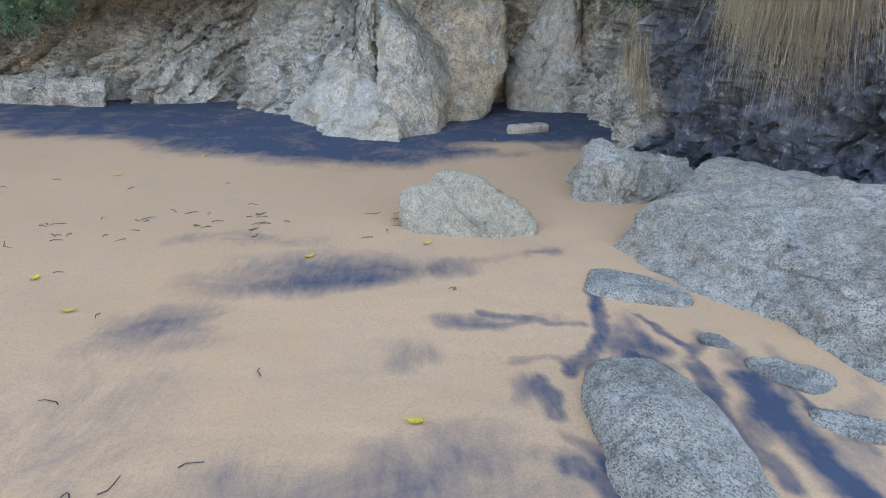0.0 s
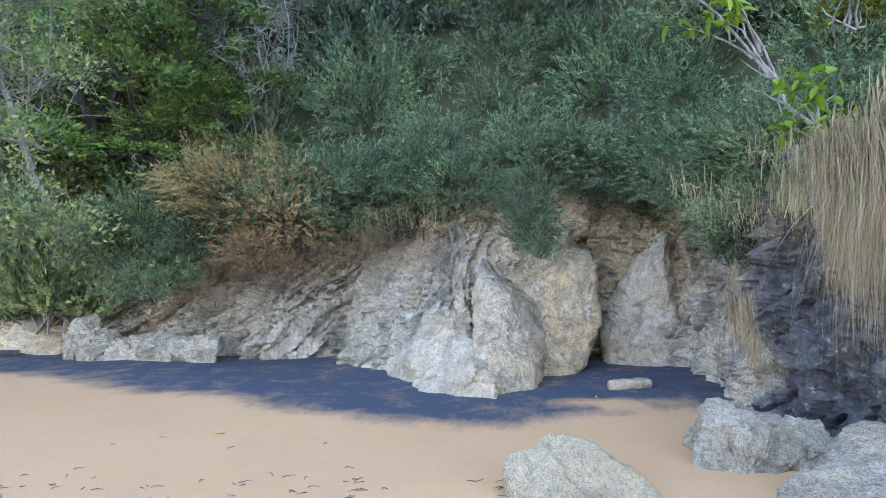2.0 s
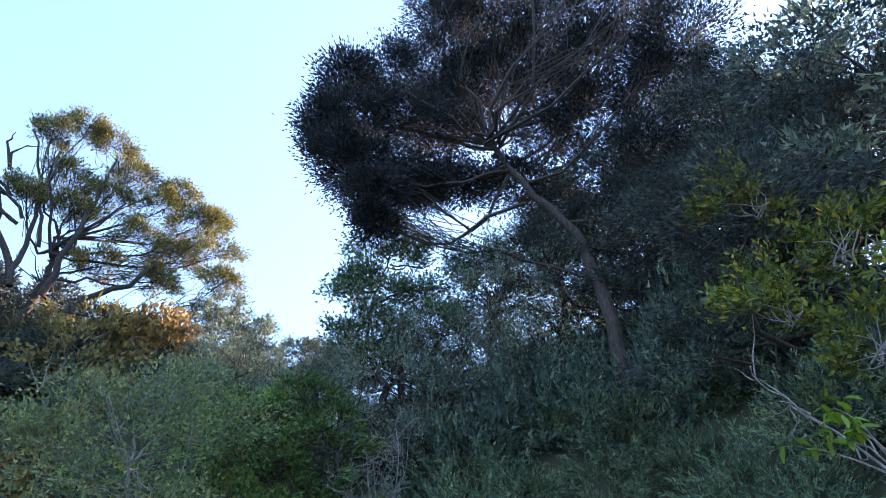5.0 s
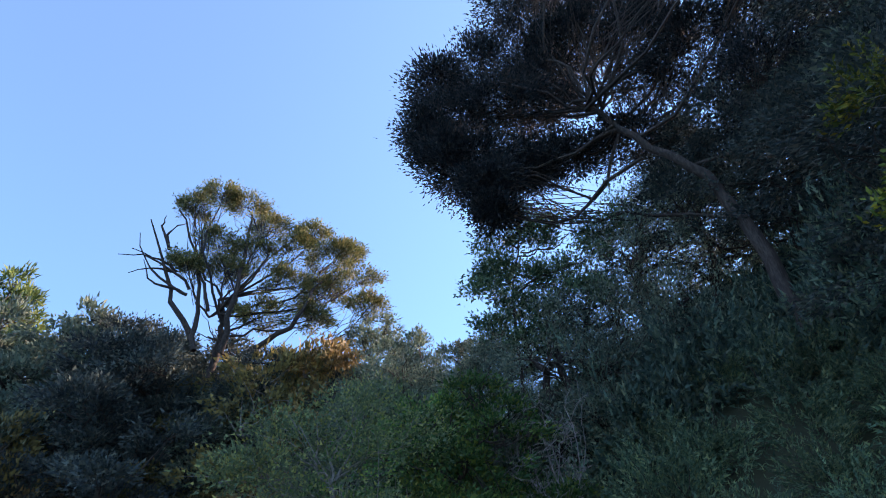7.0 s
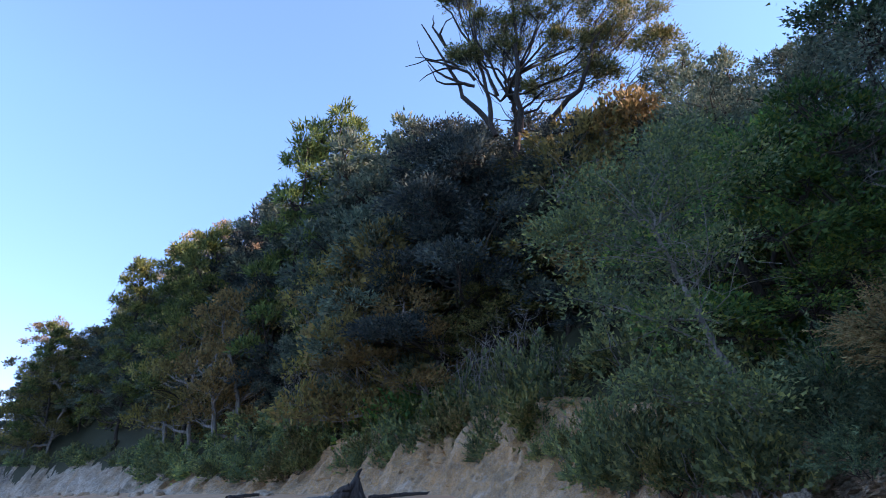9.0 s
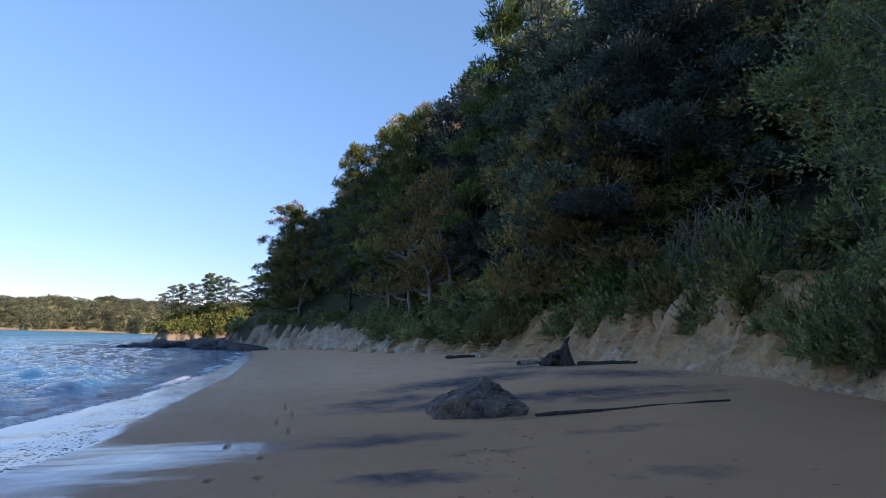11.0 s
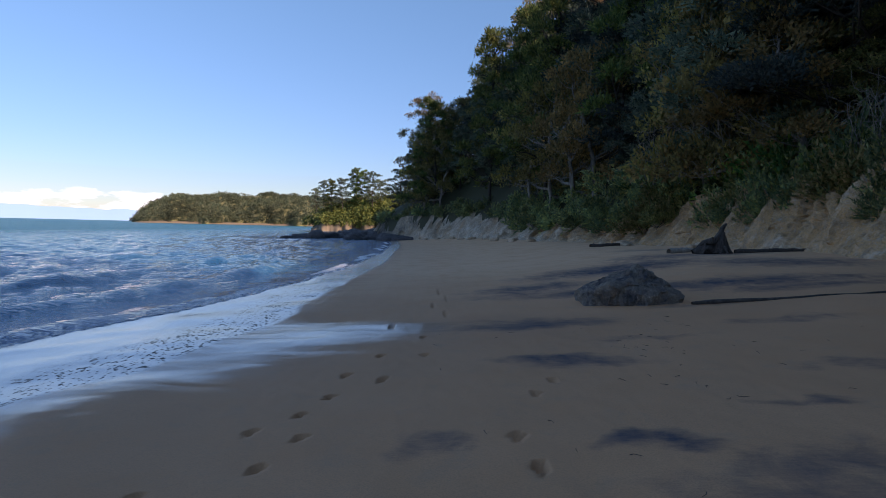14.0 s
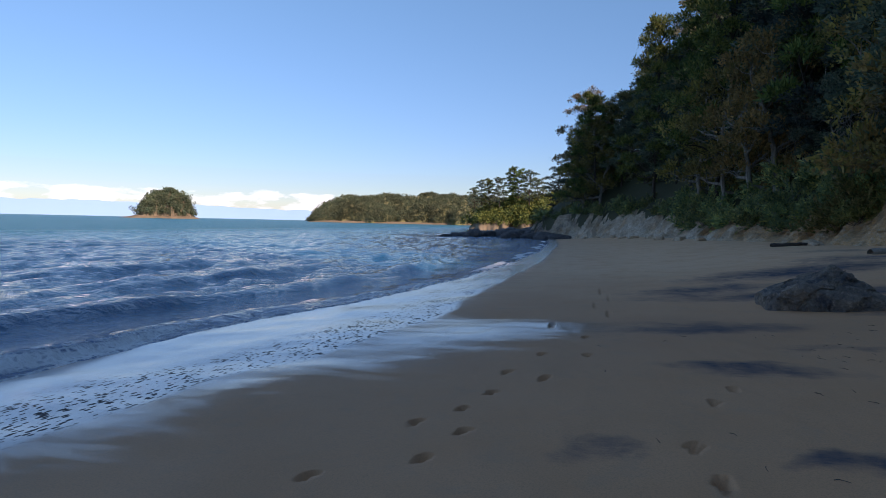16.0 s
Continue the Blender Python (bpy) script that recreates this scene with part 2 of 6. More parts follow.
def sand_material():
    m = Shade("beach_sand")
    tan = m.mix(m.noise(0.7, 5), (0.60, 0.32, 0.175), (0.50, 0.26, 0.135))
    tan = m.mix(m.range(m.noise(75, 4, 0.8), 0.45, 0.7, 0.0, 0.5), tan, (0.21, 0.14, 0.095))
    # The dry mask lightens far sand, painting in its more open sky.
    tan = m.mix(m.math("MULTIPLY", m.attr("dry"), 0.7), tan, m.mix(m.noise(0.9, 6), (0.80, 0.52, 0.33), (0.68, 0.43, 0.26)))
    tan = m.mix(m.range(m.noise(1.1, 4, 0.6, None, 0.5), 0.45, 0.7, 0.0, 0.4), tan, (0.52, 0.255, 0.125))
    tan = m.mix(m.range(m.noise(2.6, 5, 0.65, None, 0.4), 0.55, 0.75, 0.0, 0.3), tan, (0.30, 0.225, 0.16))
    streak = m.noise(1.0, 7, 0.7, m.scaled((26, 6, 6)))
    cloud = m.noise(2.2, 6, 0.65, None, 0.8)
    wild = m.math("ADD", m.math("MULTIPLY", m.math("SUBTRACT", streak, 0.5), 0.7), m.math("MULTIPLY", m.math("SUBTRACT", cloud, 0.5), 1.5))
    dark = m.attr("black_sand")
    mask = m.math("ADD", dark, m.math("MULTIPLY", wild, m.range(dark, 0.0, 0.35)))
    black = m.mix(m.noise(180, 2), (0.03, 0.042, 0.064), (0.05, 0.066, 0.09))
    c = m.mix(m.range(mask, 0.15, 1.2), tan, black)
    wet, film, bubble = m.attr("wet"), m.attr("film"), m.attr("bubble")
    c = m.mix(m.math("MULTIPLY", m.math("MAXIMUM", wet, film), 0.55), c, (0.13, 0.082, 0.058))
    # spent foam: a pale skin full of small holes
    pits = m.voronoi(19.0, "F1", "Distance", m.scaled((0.5, 1.0, 1.0)))
    hole = m.math("MULTIPLY", bubble, m.range(m.math("ADD", pits, m.math("MULTIPLY", m.math("SUBTRACT", m.noise(3.5, 4), 0.5), 0.9)), 0.28, 0.36, 1.0, 0.0))
    # The whole swash is paled too, painting in part of the sky's reflection.
    foam_sheen = m.math("MULTIPLY", film, m.range(m.noise(1.2, 5, 0.6, m.scaled((0.5, 1.5, 1))), 0.3, 0.7, 0.3, 0.65))
    c = m.mix(m.math("MULTIPLY", foam_sheen, m.math("SUBTRACT", 1.0, hole)), c, (0.42, 0.43, 0.45))
    c = m.mix(hole, c, (0.11, 0.1, 0.1))
    ripple = m.math("ADD", m.math("MULTIPLY", streak, m.range(wet, 0.3, 0.8, 0.5, 0.05)), m.noise(220, 2))
    one = m.bump(ripple, 0.3, 0.006)
    m.bump(m.math("SUBTRACT", 1.0, hole), 0.7, 0.012, one)
    # water standing in the sand: whole in the swash, in long wisps above it
    wisp = m.noise(1.0, 6, 0.62, m.scaled((2.6, 0.55, 1)), 0.6)
    sheen = m.range(m.math("ADD", m.math("MULTIPLY", wet, 1.1), m.math("MULTIPLY", m.math("SUBTRACT", wisp, 0.5), 3.2)), 0.36, 1.4)
    sheen = m.math("MULTIPLY", sheen, m.range(wet, 0.2, 0.6))
    gloss = m.math("MULTIPLY", m.math("MAXIMUM", sheen, film), m.math("SUBTRACT", 1.0, hole))
    m.put(m.b.inputs["Coat Weight"], gloss)
    m.b.inputs["Coat Roughness"].default_value = 0.16
    m.b.inputs["Coat IOR"].default_value = 1.45
    return m.done(c, m.math("MAXIMUM", m.range(wet, 0.0, 1.0, 0.85, 0.45), hole), m.math("MULTIPLY", m.math("SUBTRACT", 1.0, hole), 0.2))


def rock_material(name, pale, mid, dark, warm, scale=1.0, rough=0.85, lichen=0.4, contrast=0.5):
    """Weathered granite: grains, stains, rusty seams; 'tone' and 'warm' tell where the stone is charcoal or tan."""
    m = Shade(name)
    big, fine = m.noise(1.1 * scale, 6, 0.6, None, 0.6), m.noise(9 * scale, 8, 0.7)
    c = m.mix(m.range(big, 0.35, 0.65), pale, mid)
    tan = m.math("ADD", m.attr("warm"), m.math("MULTIPLY", m.math("SUBTRACT", m.noise(2.3 * scale, 6, 0.65, m.scaled((1, 1, 0.4))), 0.5), 1.6))
    c = m.mix(m.range(tan, 0.25, 0.8, 0.0, 0.9), c, warm)
    c = m.mix(m.math("MULTIPLY", m.range(fine, 0.46, 0.68), contrast), c, dark)
    grain = m.voronoi(120 * scale, "F1", "Color")
    g = m.node("ShaderNodeSeparateColor")
    m.link(grain, g.inputs[0])
    c = m.mix(m.range(g.outputs[0], 0.6, 0.78, 0.0, contrast * 0.95), c, dark)
    c = m.mix(m.range(g.outputs[1], 0.75, 0.84, 0.0, 0.42), c, (0.62, 0.54, 0.45))
    blot = m.noise(2.2 * scale, 8, 0.75, None, 0.7)
    c = m.mix(m.range(blot, 0.5, 0.62, 0.0, lichen), c, (0.115, 0.105, 0.08))
    c = m.mix(m.range(m.noise(4.6 * scale, 8, 0.75, None, 0.5), 0.56, 0.63, 0.0, 0.75 * lichen), c, (0.60, 0.57, 0.51))
    c = m.mix(m.range(m.noise(1.0, 6, 0.7, m.scaled((4.5 * scale, 4.5 * scale, 0.7 * scale))), 0.52, 0.7, 0.0, lichen), c, (0.13, 0.12, 0.10))
    tone = m.math("ADD", m.attr("tone"), m.math("MULTIPLY", m.math("SUBTRACT", m.noise(4, 7, 0.75), 0.5), 1.2))
    coal = m.mix(m.range(fine, 0.45, 0.62), (0.05, 0.05, 0.058), (0.125, 0.12, 0.118))
    coal = m.mix(m.range(m.noise(11, 7, 0.8, m.scaled((1, 1, 0.6))), 0.57, 0.66, 0.0, 0.8), coal, (0.40, 0.35, 0.30))
    c = m.mix(m.range(tone, 0.3, 0.75), c, coal)
    one = m.bump(m.math("ADD", fine, m.noise(3.5 * scale, 6, 0.7)), 0.8, 0.06)
    m.bump(m.math("ADD", g.outputs[2], m.noise(40 * scale, 4, 0.7)), 0.35, 0.01, one)
    return m.done(c, rough, 0.25)


def leaf_material(name, colors, shine=0.45, through=0.25, patch=1.2):
    """Leaves whose colour differs from leaf to leaf, from plant to plant and in patches."""
    m = Shade(name)
    n = len(colors)
    c = m.ramp(m.island(), *[(i / (n - 1), col) for i, col in enumerate(colors)])
    hue = m.node("ShaderNodeHueSaturation")
    m.link(m.range(m.random(), 0, 1, 0.475, 0.525), hue.inputs["Hue"])
    m.link(m.range(m.noise(patch, 4, 0.65), 0.32, 0.68, 0.5, 1.4), hue.inputs["Value"])
    shade = m.mix(m.math("FRACT", m.math("MULTIPLY", m.random(), 7.31)), (0.72, 0.72, 0.72), (1.28, 1.28, 1.2))
    tint = m.node("ShaderNodeMix")
    tint.data_type, tint.blend_type = "RGBA", "MULTIPLY"
    tint.inputs["Factor"].default_value = 1.0
    m.link(c, tint.inputs["A"])
    m.link(shade, tint.inputs["B"])
    m.link(tint.outputs["Result"], hue.inputs["Color"])
    m.done(hue.outputs[0], shine + 0.12, 0.2)
    t = m.node("ShaderNodeBsdfTranslucent")
    m.link(hue.outputs[0], t.inputs["Color"])
    mx = m.node("ShaderNodeMixShader")
    mx.inputs[0].default_value = through
    m.link(m.b.outputs[0], mx.inputs[1])
    m.link(t.outputs[0], mx.inputs[2])
    m.link(mx.outputs[0], m.nt.nodes["Material Output"].inputs[0])
    return m.mat


def bark_material(name, pale, dark):
    m = Shade(name)
    n = m.noise(6, 7, 0.7, m.scaled((3, 3, 0.6)))
    c = m.mix(m.range(n, 0.35, 0.65), pale, dark)
    m.bump(n, 0.6, 0.02)
    return m.done(c, 0.85, 0.2)


def plain_material(name, one, two, scale=5.0, rough=0.8):
    m = Shade(name)
    n = m.noise(scale, 6, 0.65)
    m.bump(n, 0.5, 0.02)
    return m.done(m.mix(n, one, two), rough, 0.25)


def water_material():
    m = Shade("sea_water")
    foam = m.attr("foam")
    lace = m.voronoi(3.2, "DISTANCE_TO_EDGE", "Distance", m.scaled((1, 1, 1)))
    lace2 = m.voronoi(9.0, "DISTANCE_TO_EDGE", "Distance")
    web = m.math("SUBTRACT", 1.0, m.math("MINIMUM", m.range(lace, 0, 0.22), m.range(lace2, 0, 0.3)))
    f = m.math("ADD", m.math("MULTIPLY", foam, 1.5), m.math("MULTIPLY", m.math("SUBTRACT", m.math("MULTIPLY", web, m.noise(1.5, 5)), 0.45), 0.8))
    fm = m.math("MULTIPLY", m.range(f, 0.5, 0.85), m.range(foam, 0.02, 0.2))
    deep = m.attr("deep")
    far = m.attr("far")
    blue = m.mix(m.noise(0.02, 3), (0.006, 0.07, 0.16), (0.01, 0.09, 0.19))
    # Teal of the far water paints its sunlit look into the base colour.
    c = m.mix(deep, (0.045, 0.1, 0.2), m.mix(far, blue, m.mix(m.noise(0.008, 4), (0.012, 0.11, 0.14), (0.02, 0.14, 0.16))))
    c = m.mix(fm, c, (0.62, 0.65, 0.68))
    w1 = m.noise(3.4, 5, 0.6, m.scaled((1.3, 0.7, 1.0)))
    w2 = m.noise(11.0, 4, 0.6, m.scaled((1.3, 0.8, 1.0)))
    one = m.bump(w1, 1.0, 0.15)
    m.bump(w2, 0.7, 0.035, one)
    m.b.inputs["IOR"].default_value = 1.33
    return m.done(c, m.math("MAXIMUM", m.range(fm, 0, 1, 0.04, 0.7), m.range(far, 0, 1, 0.0, 0.3)), m.range(far, 0, 1, 0.38, 0.16))


SAND = sand_material()
GRANITE = rock_material("blue_grey_granite", (0.46, 0.38, 0.295), (0.33, 0.268, 0.2), (0.07, 0.058, 0.047), (0.48, 0.33, 0.2), 1.6, 0.85, 0.35, 0.8)
CLIFF = rock_material("cliff_stone", (0.52, 0.41, 0.30), (0.33, 0.255, 0.18), (0.09, 0.072, 0.054), (0.56, 0.345, 0.185), 0.8, 0.9, 0.7, 0.7)
PALE = rock_material("white_weathered_stone", (0.54, 0.44, 0.335), (0.40, 0.315, 0.23), (0.12, 0.095, 0.07), (0.54, 0.355, 0.205), 0.9, 0.85, 0.5, 0.6)
FARCLIFF = rock_material("far_cliff_stone", (0.66, 0.55, 0.43), (0.46, 0.33, 0.215), (0.15, 0.115, 0.08), (0.60, 0.32, 0.125), 0.5, 0.9, 0.4, 0.6)
WATER = water_material()
SOIL = plain_material("hill_soil", (0.025, 0.03, 0.016), (0.065, 0.065, 0.03), 6.0)

TANROCK = rock_material("tan_granite", (0.47, 0.36, 0.235), (0.34, 0.25, 0.155), (0.11, 0.082, 0.058), (0.50, 0.335, 0.175), 1.6, 0.85, 0.2, 0.6)

# stretches of black iron sand: l, s, half length along the beach, half width up it, turn in degrees, strength
BLACK = [
    (0.18, 3.5, 0.862, 0.312, -3, 1.058), (0.8, 4.05, 0.69, 0.192, 8, 0.506), (-0.5, 3.65, 0.69, 0.168, 0, 0.506), (1.08, 2.92, 0.483, 0.36, -20, 0.782), (-0.17, 2.56, 0.253, 0.24, 0, 0.644), (-0.66, 2.88, 0.345, 0.072, 0, 0.874),
    (-0.1, 1.74, 0.69, 0.24, 0, 0.782), (-1.1, 2.62, 0.081, 0.288, 15, 1.104), (-0.95, 2.42, 0.23, 0.06, 15, 1.012), (-0.7, 2.2, 0.069, 0.192, 10, 0.736), (-0.78, 1.74, 0.081, 0.312, -20, 1.058), (-1.56, 1.98, 0.127, 0.504, 20, 1.012), (-1.43, 2.36, 0.092, 0.24, 20, 0.736), (-1.3, 2.5, 0.287, 0.06, -40, 0.828), (-1.2, 3.66, 0.184, 0.108, 0, 0.828), (-1.2, 1.58, 0.092, 0.24, 30, 0.828), (-1.25, 2.05, 0.057, 0.36, 35, 0.644), (-1.85, 1.75, 0.092, 0.48, 20, 0.644),
    (7.1, 1.7, 0.42, 0.9, 12, 1.012), (4.5, 1.7, 0.184, 0.48, 0, 1.012), (9.6, 1.7, 0.55, 1.4, 0, 1.012), (4.56, 0.16, 0.23, 0.336, 0, 0.552), (5.25, 3.15, 0.149, 0.48, 0, 0.736), (4.1, 2.5, 0.402, 0.84, 0, 0.69), (3.6, 2.1, 0.345, 0.6, 0, 0.644),
    (13, 5.6, 0.862, 5.04, 3, 1.058), (14.6, 2.6, 0.92, 1.92, -14, 0.92), (17.4, 5.4, 1.495, 3.36, -10, 1.058), (16.2, 9.3, 1.84, 2.4, 20, 0.966), (20, 8.6, 1.38, 3.12, 0, 0.874), (11.9, 7.6, 0.46, 2.64, 0, 0.828), (9, 5.2, 0.345, 1.2, 0, 0.552), (10.6, 4.6, 0.23, 1.08, 0, 0.552), (24, 8.6, 1.15, 1.92, 0, 0.644), (8.2, 3, 0.287, 1.08, 0, 0.46), (3.5, 2.3, 0.7, 1.7, 0, 0.42), (1.2, 2.2, 0.9, 0.7, 0, 0.3), (0.4, 1.6, 0.9, 0.4, 0, 0.35), (6.3, 4.4, 0.287, 0.96, 0, 0.46),
]
# thin dark runs of sand round the buried stones: half width, strength, and points (l, s)
RUNS = [
    (0.045, 1.2, [(-1.25, 3.23), (-1.18, 2.88), (-1.12, 2.65), (-0.98, 2.48), (-0.85, 2.37)]), (0.05, 1.0, [(-0.69, 2.3), (-0.72, 2.18), (-0.7, 2.03)]),
    (0.03, 1.1, [(-1.14, 2.54), (-1.26, 2.38), (-1.33, 2.15), (-1.3, 1.97)]), (0.045, 1.0, [(-1.44, 2.36), (-1.4, 2.15), (-1.35, 1.89), (-1.37, 1.59)]), (0.09, 1.2, [(-1.61, 2.21), (-1.56, 1.94), (-1.56, 1.74), (-1.56, 1.4)]),
    (0.06, 1.0, [(-0.67, 1.78), (-0.74, 1.69), (-0.77, 1.6)]), (0.06, 1.1, [(-1.2, 1.64), (-1.23, 1.5)]), (0.035, 0.8, [(-0.59, 2.93), (-0.86, 2.82), (-1.05, 2.76)]), (0.022, 0.9, [(-1.37, 2.83), (-1.45, 2.56), (-1.46, 2.36)]), (0.03, 0.9, [(-1.75, 2.3), (-1.72, 2.0), (-1.78, 1.7)]),
]
# footprints: l, s, heading in degrees, depth
PRINTS = [(3.97, -1.59, 12, 1), (4.35, -0.97, 10, 1.2), (4.89, -0.8, 15, 1.4), (5.08, -1.2, 10, 1), (5.49, -0.9, 10, 1.2), (6.06, -0.75, 15, 1.5), (6.89, -0.7, 8, 1.2), (6.62, -0.31, 10, 1.1), (7.72, -0.39, 5, 1.2), (7.74, 0.12, 0, 1.1), (8.9, 0.1, 5, 1.2), (9.97, -0.36, 0, 1.3), (11.15, 0.5, 5, 1.4), (12.2, 0.3, 0, 1.5), (13.4, 0.6, 0, 1.5), (14.6, 0.5, 0, 1.6), (15.9, 0.8, 0, 1.6),
          (4.14, 0.82, 0, 1.3), (4.7, 0.76, 10, 1), (5.79, 1.09, 5, 0.8), (6.25, 1.34, 0, 0.8)]


def print_depth(l, s):
    z = np.zeros_like(l)
    for pl, ps, turn, deep in PRINTS:
        a = radians(turn)
        dl, ds = l - pl, s - ps
        u, v = dl * math.cos(a) + ds * math.sin(a), -dl * math.sin(a) + ds * math.cos(a)
        r = np.sqrt((u / 0.11) ** 2 + (v / (0.042 + 0.01 * np.sign(u))) ** 2) + 0.5 * fbm(l * 14, s * 14, pl, 2, 24)
        z += deep * (-0.055 * (1 - step(0.8, 1.0, r)) + 0.003 * step(0.9, 1.1, r) * (1 - step(1.1, 1.5, r)))
    return z


def run_up(l):
    """How far up the sand the last wave ran."""
    return np.interp(l, [-50, 4, 6.3, 7.5, 8.7, 11.1, 14.5, 18.9, 27, 51, 80], [-4.2, -4.05, -3.68, -3.07, -2.76, -2.27, -2.28, -2.04, -1.57, -1.7, -3])


def build_sand():
    L = spread(-2.4, 7.6, 0.06, -4800, 4900, 1.06)
    S = spread(-4.2, 4.4, 0.06, -4900, 60, 1.09)
    L = np.unique(np.concatenate([L, np.arange(3.6, 9, 0.03), np.arange(-2.37, 0.1, 0.06), np.arange(-2.385, -0.5, 0.03)]).round(4))
    S = np.unique(np.concatenate([S, np.arange(-1.8, 1.6, 0.03), np.arange(1.4, 3.4, 0.03)]).round(4))
    l, s = np.meshgrid(L, S, indexing="ij")
    z = sand_z(l, s)
    near = 1 - step(20, 60, np.hypot(l, s))
    z = z + near * (0.035 * fbm(l * 0.5, s * 0.5, 0, 3, 2) + 0.006 * fbm(l * 3.0, s * 5.0, 0, 3, 3) * step(-3, -1, s))
    z = z + print_depth(l, s)
    p = xy(l, s)
    me = mesh_from("ground", np.concatenate([p, z[..., None]], -1).reshape(-1, 3), grid_faces(len(L), len(S)), [SAND])
    dark = np.zeros_like(l)
    wl, wsv = l + 0.35 * fbm(l * 1.1, s * 1.1, 3.0, 4, 8), s + 0.22 * fbm(l * 1.3, s * 1.6, 9.0, 4, 9)
    for bl, bs, ha, hb, turn, power in BLACK:
        a = radians(turn)
        dl, ds = wl - bl, wsv - bs
        u, v = (dl * math.cos(a) + ds * math.sin(a)) / ha, (-dl * math.sin(a) + ds * math.cos(a)) / hb
        dark = np.maximum(dark, power * (1 - step(0.15, 1.35, np.sqrt(u * u + v * v))))
    jl, js = l + 0.05 * fbm(l * 5, s * 5, 1.0, 3, 18), s + 0.05 * fbm(l * 5, s * 5, 6.0, 3, 19)
    for half, power, pts in RUNS:
        for (l0, s0), (l1, s1) in zip(pts, pts[1:]):
            t = np.clip(((jl - l0) * (l1 - l0) + (js - s0) * (s1 - s0)) / ((l1 - l0) ** 2 + (s1 - s0) ** 2), 0, 1)
            dark = np.maximum(dark, power * (1 - step(0.4, 1.6, np.hypot(jl - l0 - t * (l1 - l0), js - s0 - t * (s1 - s0)) / half)))
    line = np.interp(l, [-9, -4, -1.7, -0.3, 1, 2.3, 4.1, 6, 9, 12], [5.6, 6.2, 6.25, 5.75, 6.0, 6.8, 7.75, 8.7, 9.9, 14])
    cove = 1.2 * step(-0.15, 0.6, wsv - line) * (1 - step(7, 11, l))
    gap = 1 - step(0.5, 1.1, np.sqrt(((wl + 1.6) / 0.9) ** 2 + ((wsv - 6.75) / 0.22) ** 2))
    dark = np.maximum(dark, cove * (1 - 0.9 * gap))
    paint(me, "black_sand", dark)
    edge = np.interp(l, [-50, 2, 4, 5.9, 6.7, 7.2, 8.45, 9.65, 10.2, 10.8, 11.5, 14.5, 19, 27, 51, 80], [-3.6, -3.4, -3.1, -2.75, -2.2, -1.45, -0.53, 1.1, 0.6, -1.4, -2.0, -2.1, -1.9, -1.4, -1.5, -3]) + 0.2 * fbm(l * 0.8, s * 0.6, 0, 4, 4)
    paint(me, "wet", np.clip(1 - 0.72 * step(-1.6, 0.5, s - edge) - 0.28 * step(0.0, 4.5, s - edge), 0, 1))
    rim = run_up(l) + 0.14 * fbm(l * 0.7, s * 0.5, 2.0, 3, 14)
    # Sand turns paler down the beach: brighter light put into its colour.
    paint(me, "dry", step(9, 24, l + 1.5 * fbm(l * 0.3, s * 0.3, 5.0, 3, 16)) * step(-1.5, 0.5, s - edge))
    paint(me, "film", step(-0.06, 0.1, rim - s))
    paint(me, "bubble", step(-0.03, 0.12, rim - s) * (1 - step(0.9, 1.7, rim - s)) * (1 - step(22, 34, l)))
    tagged(new("ground", me), "tan beach sand streaked with black iron sand, wet along the sea", "sand", kind="structure")


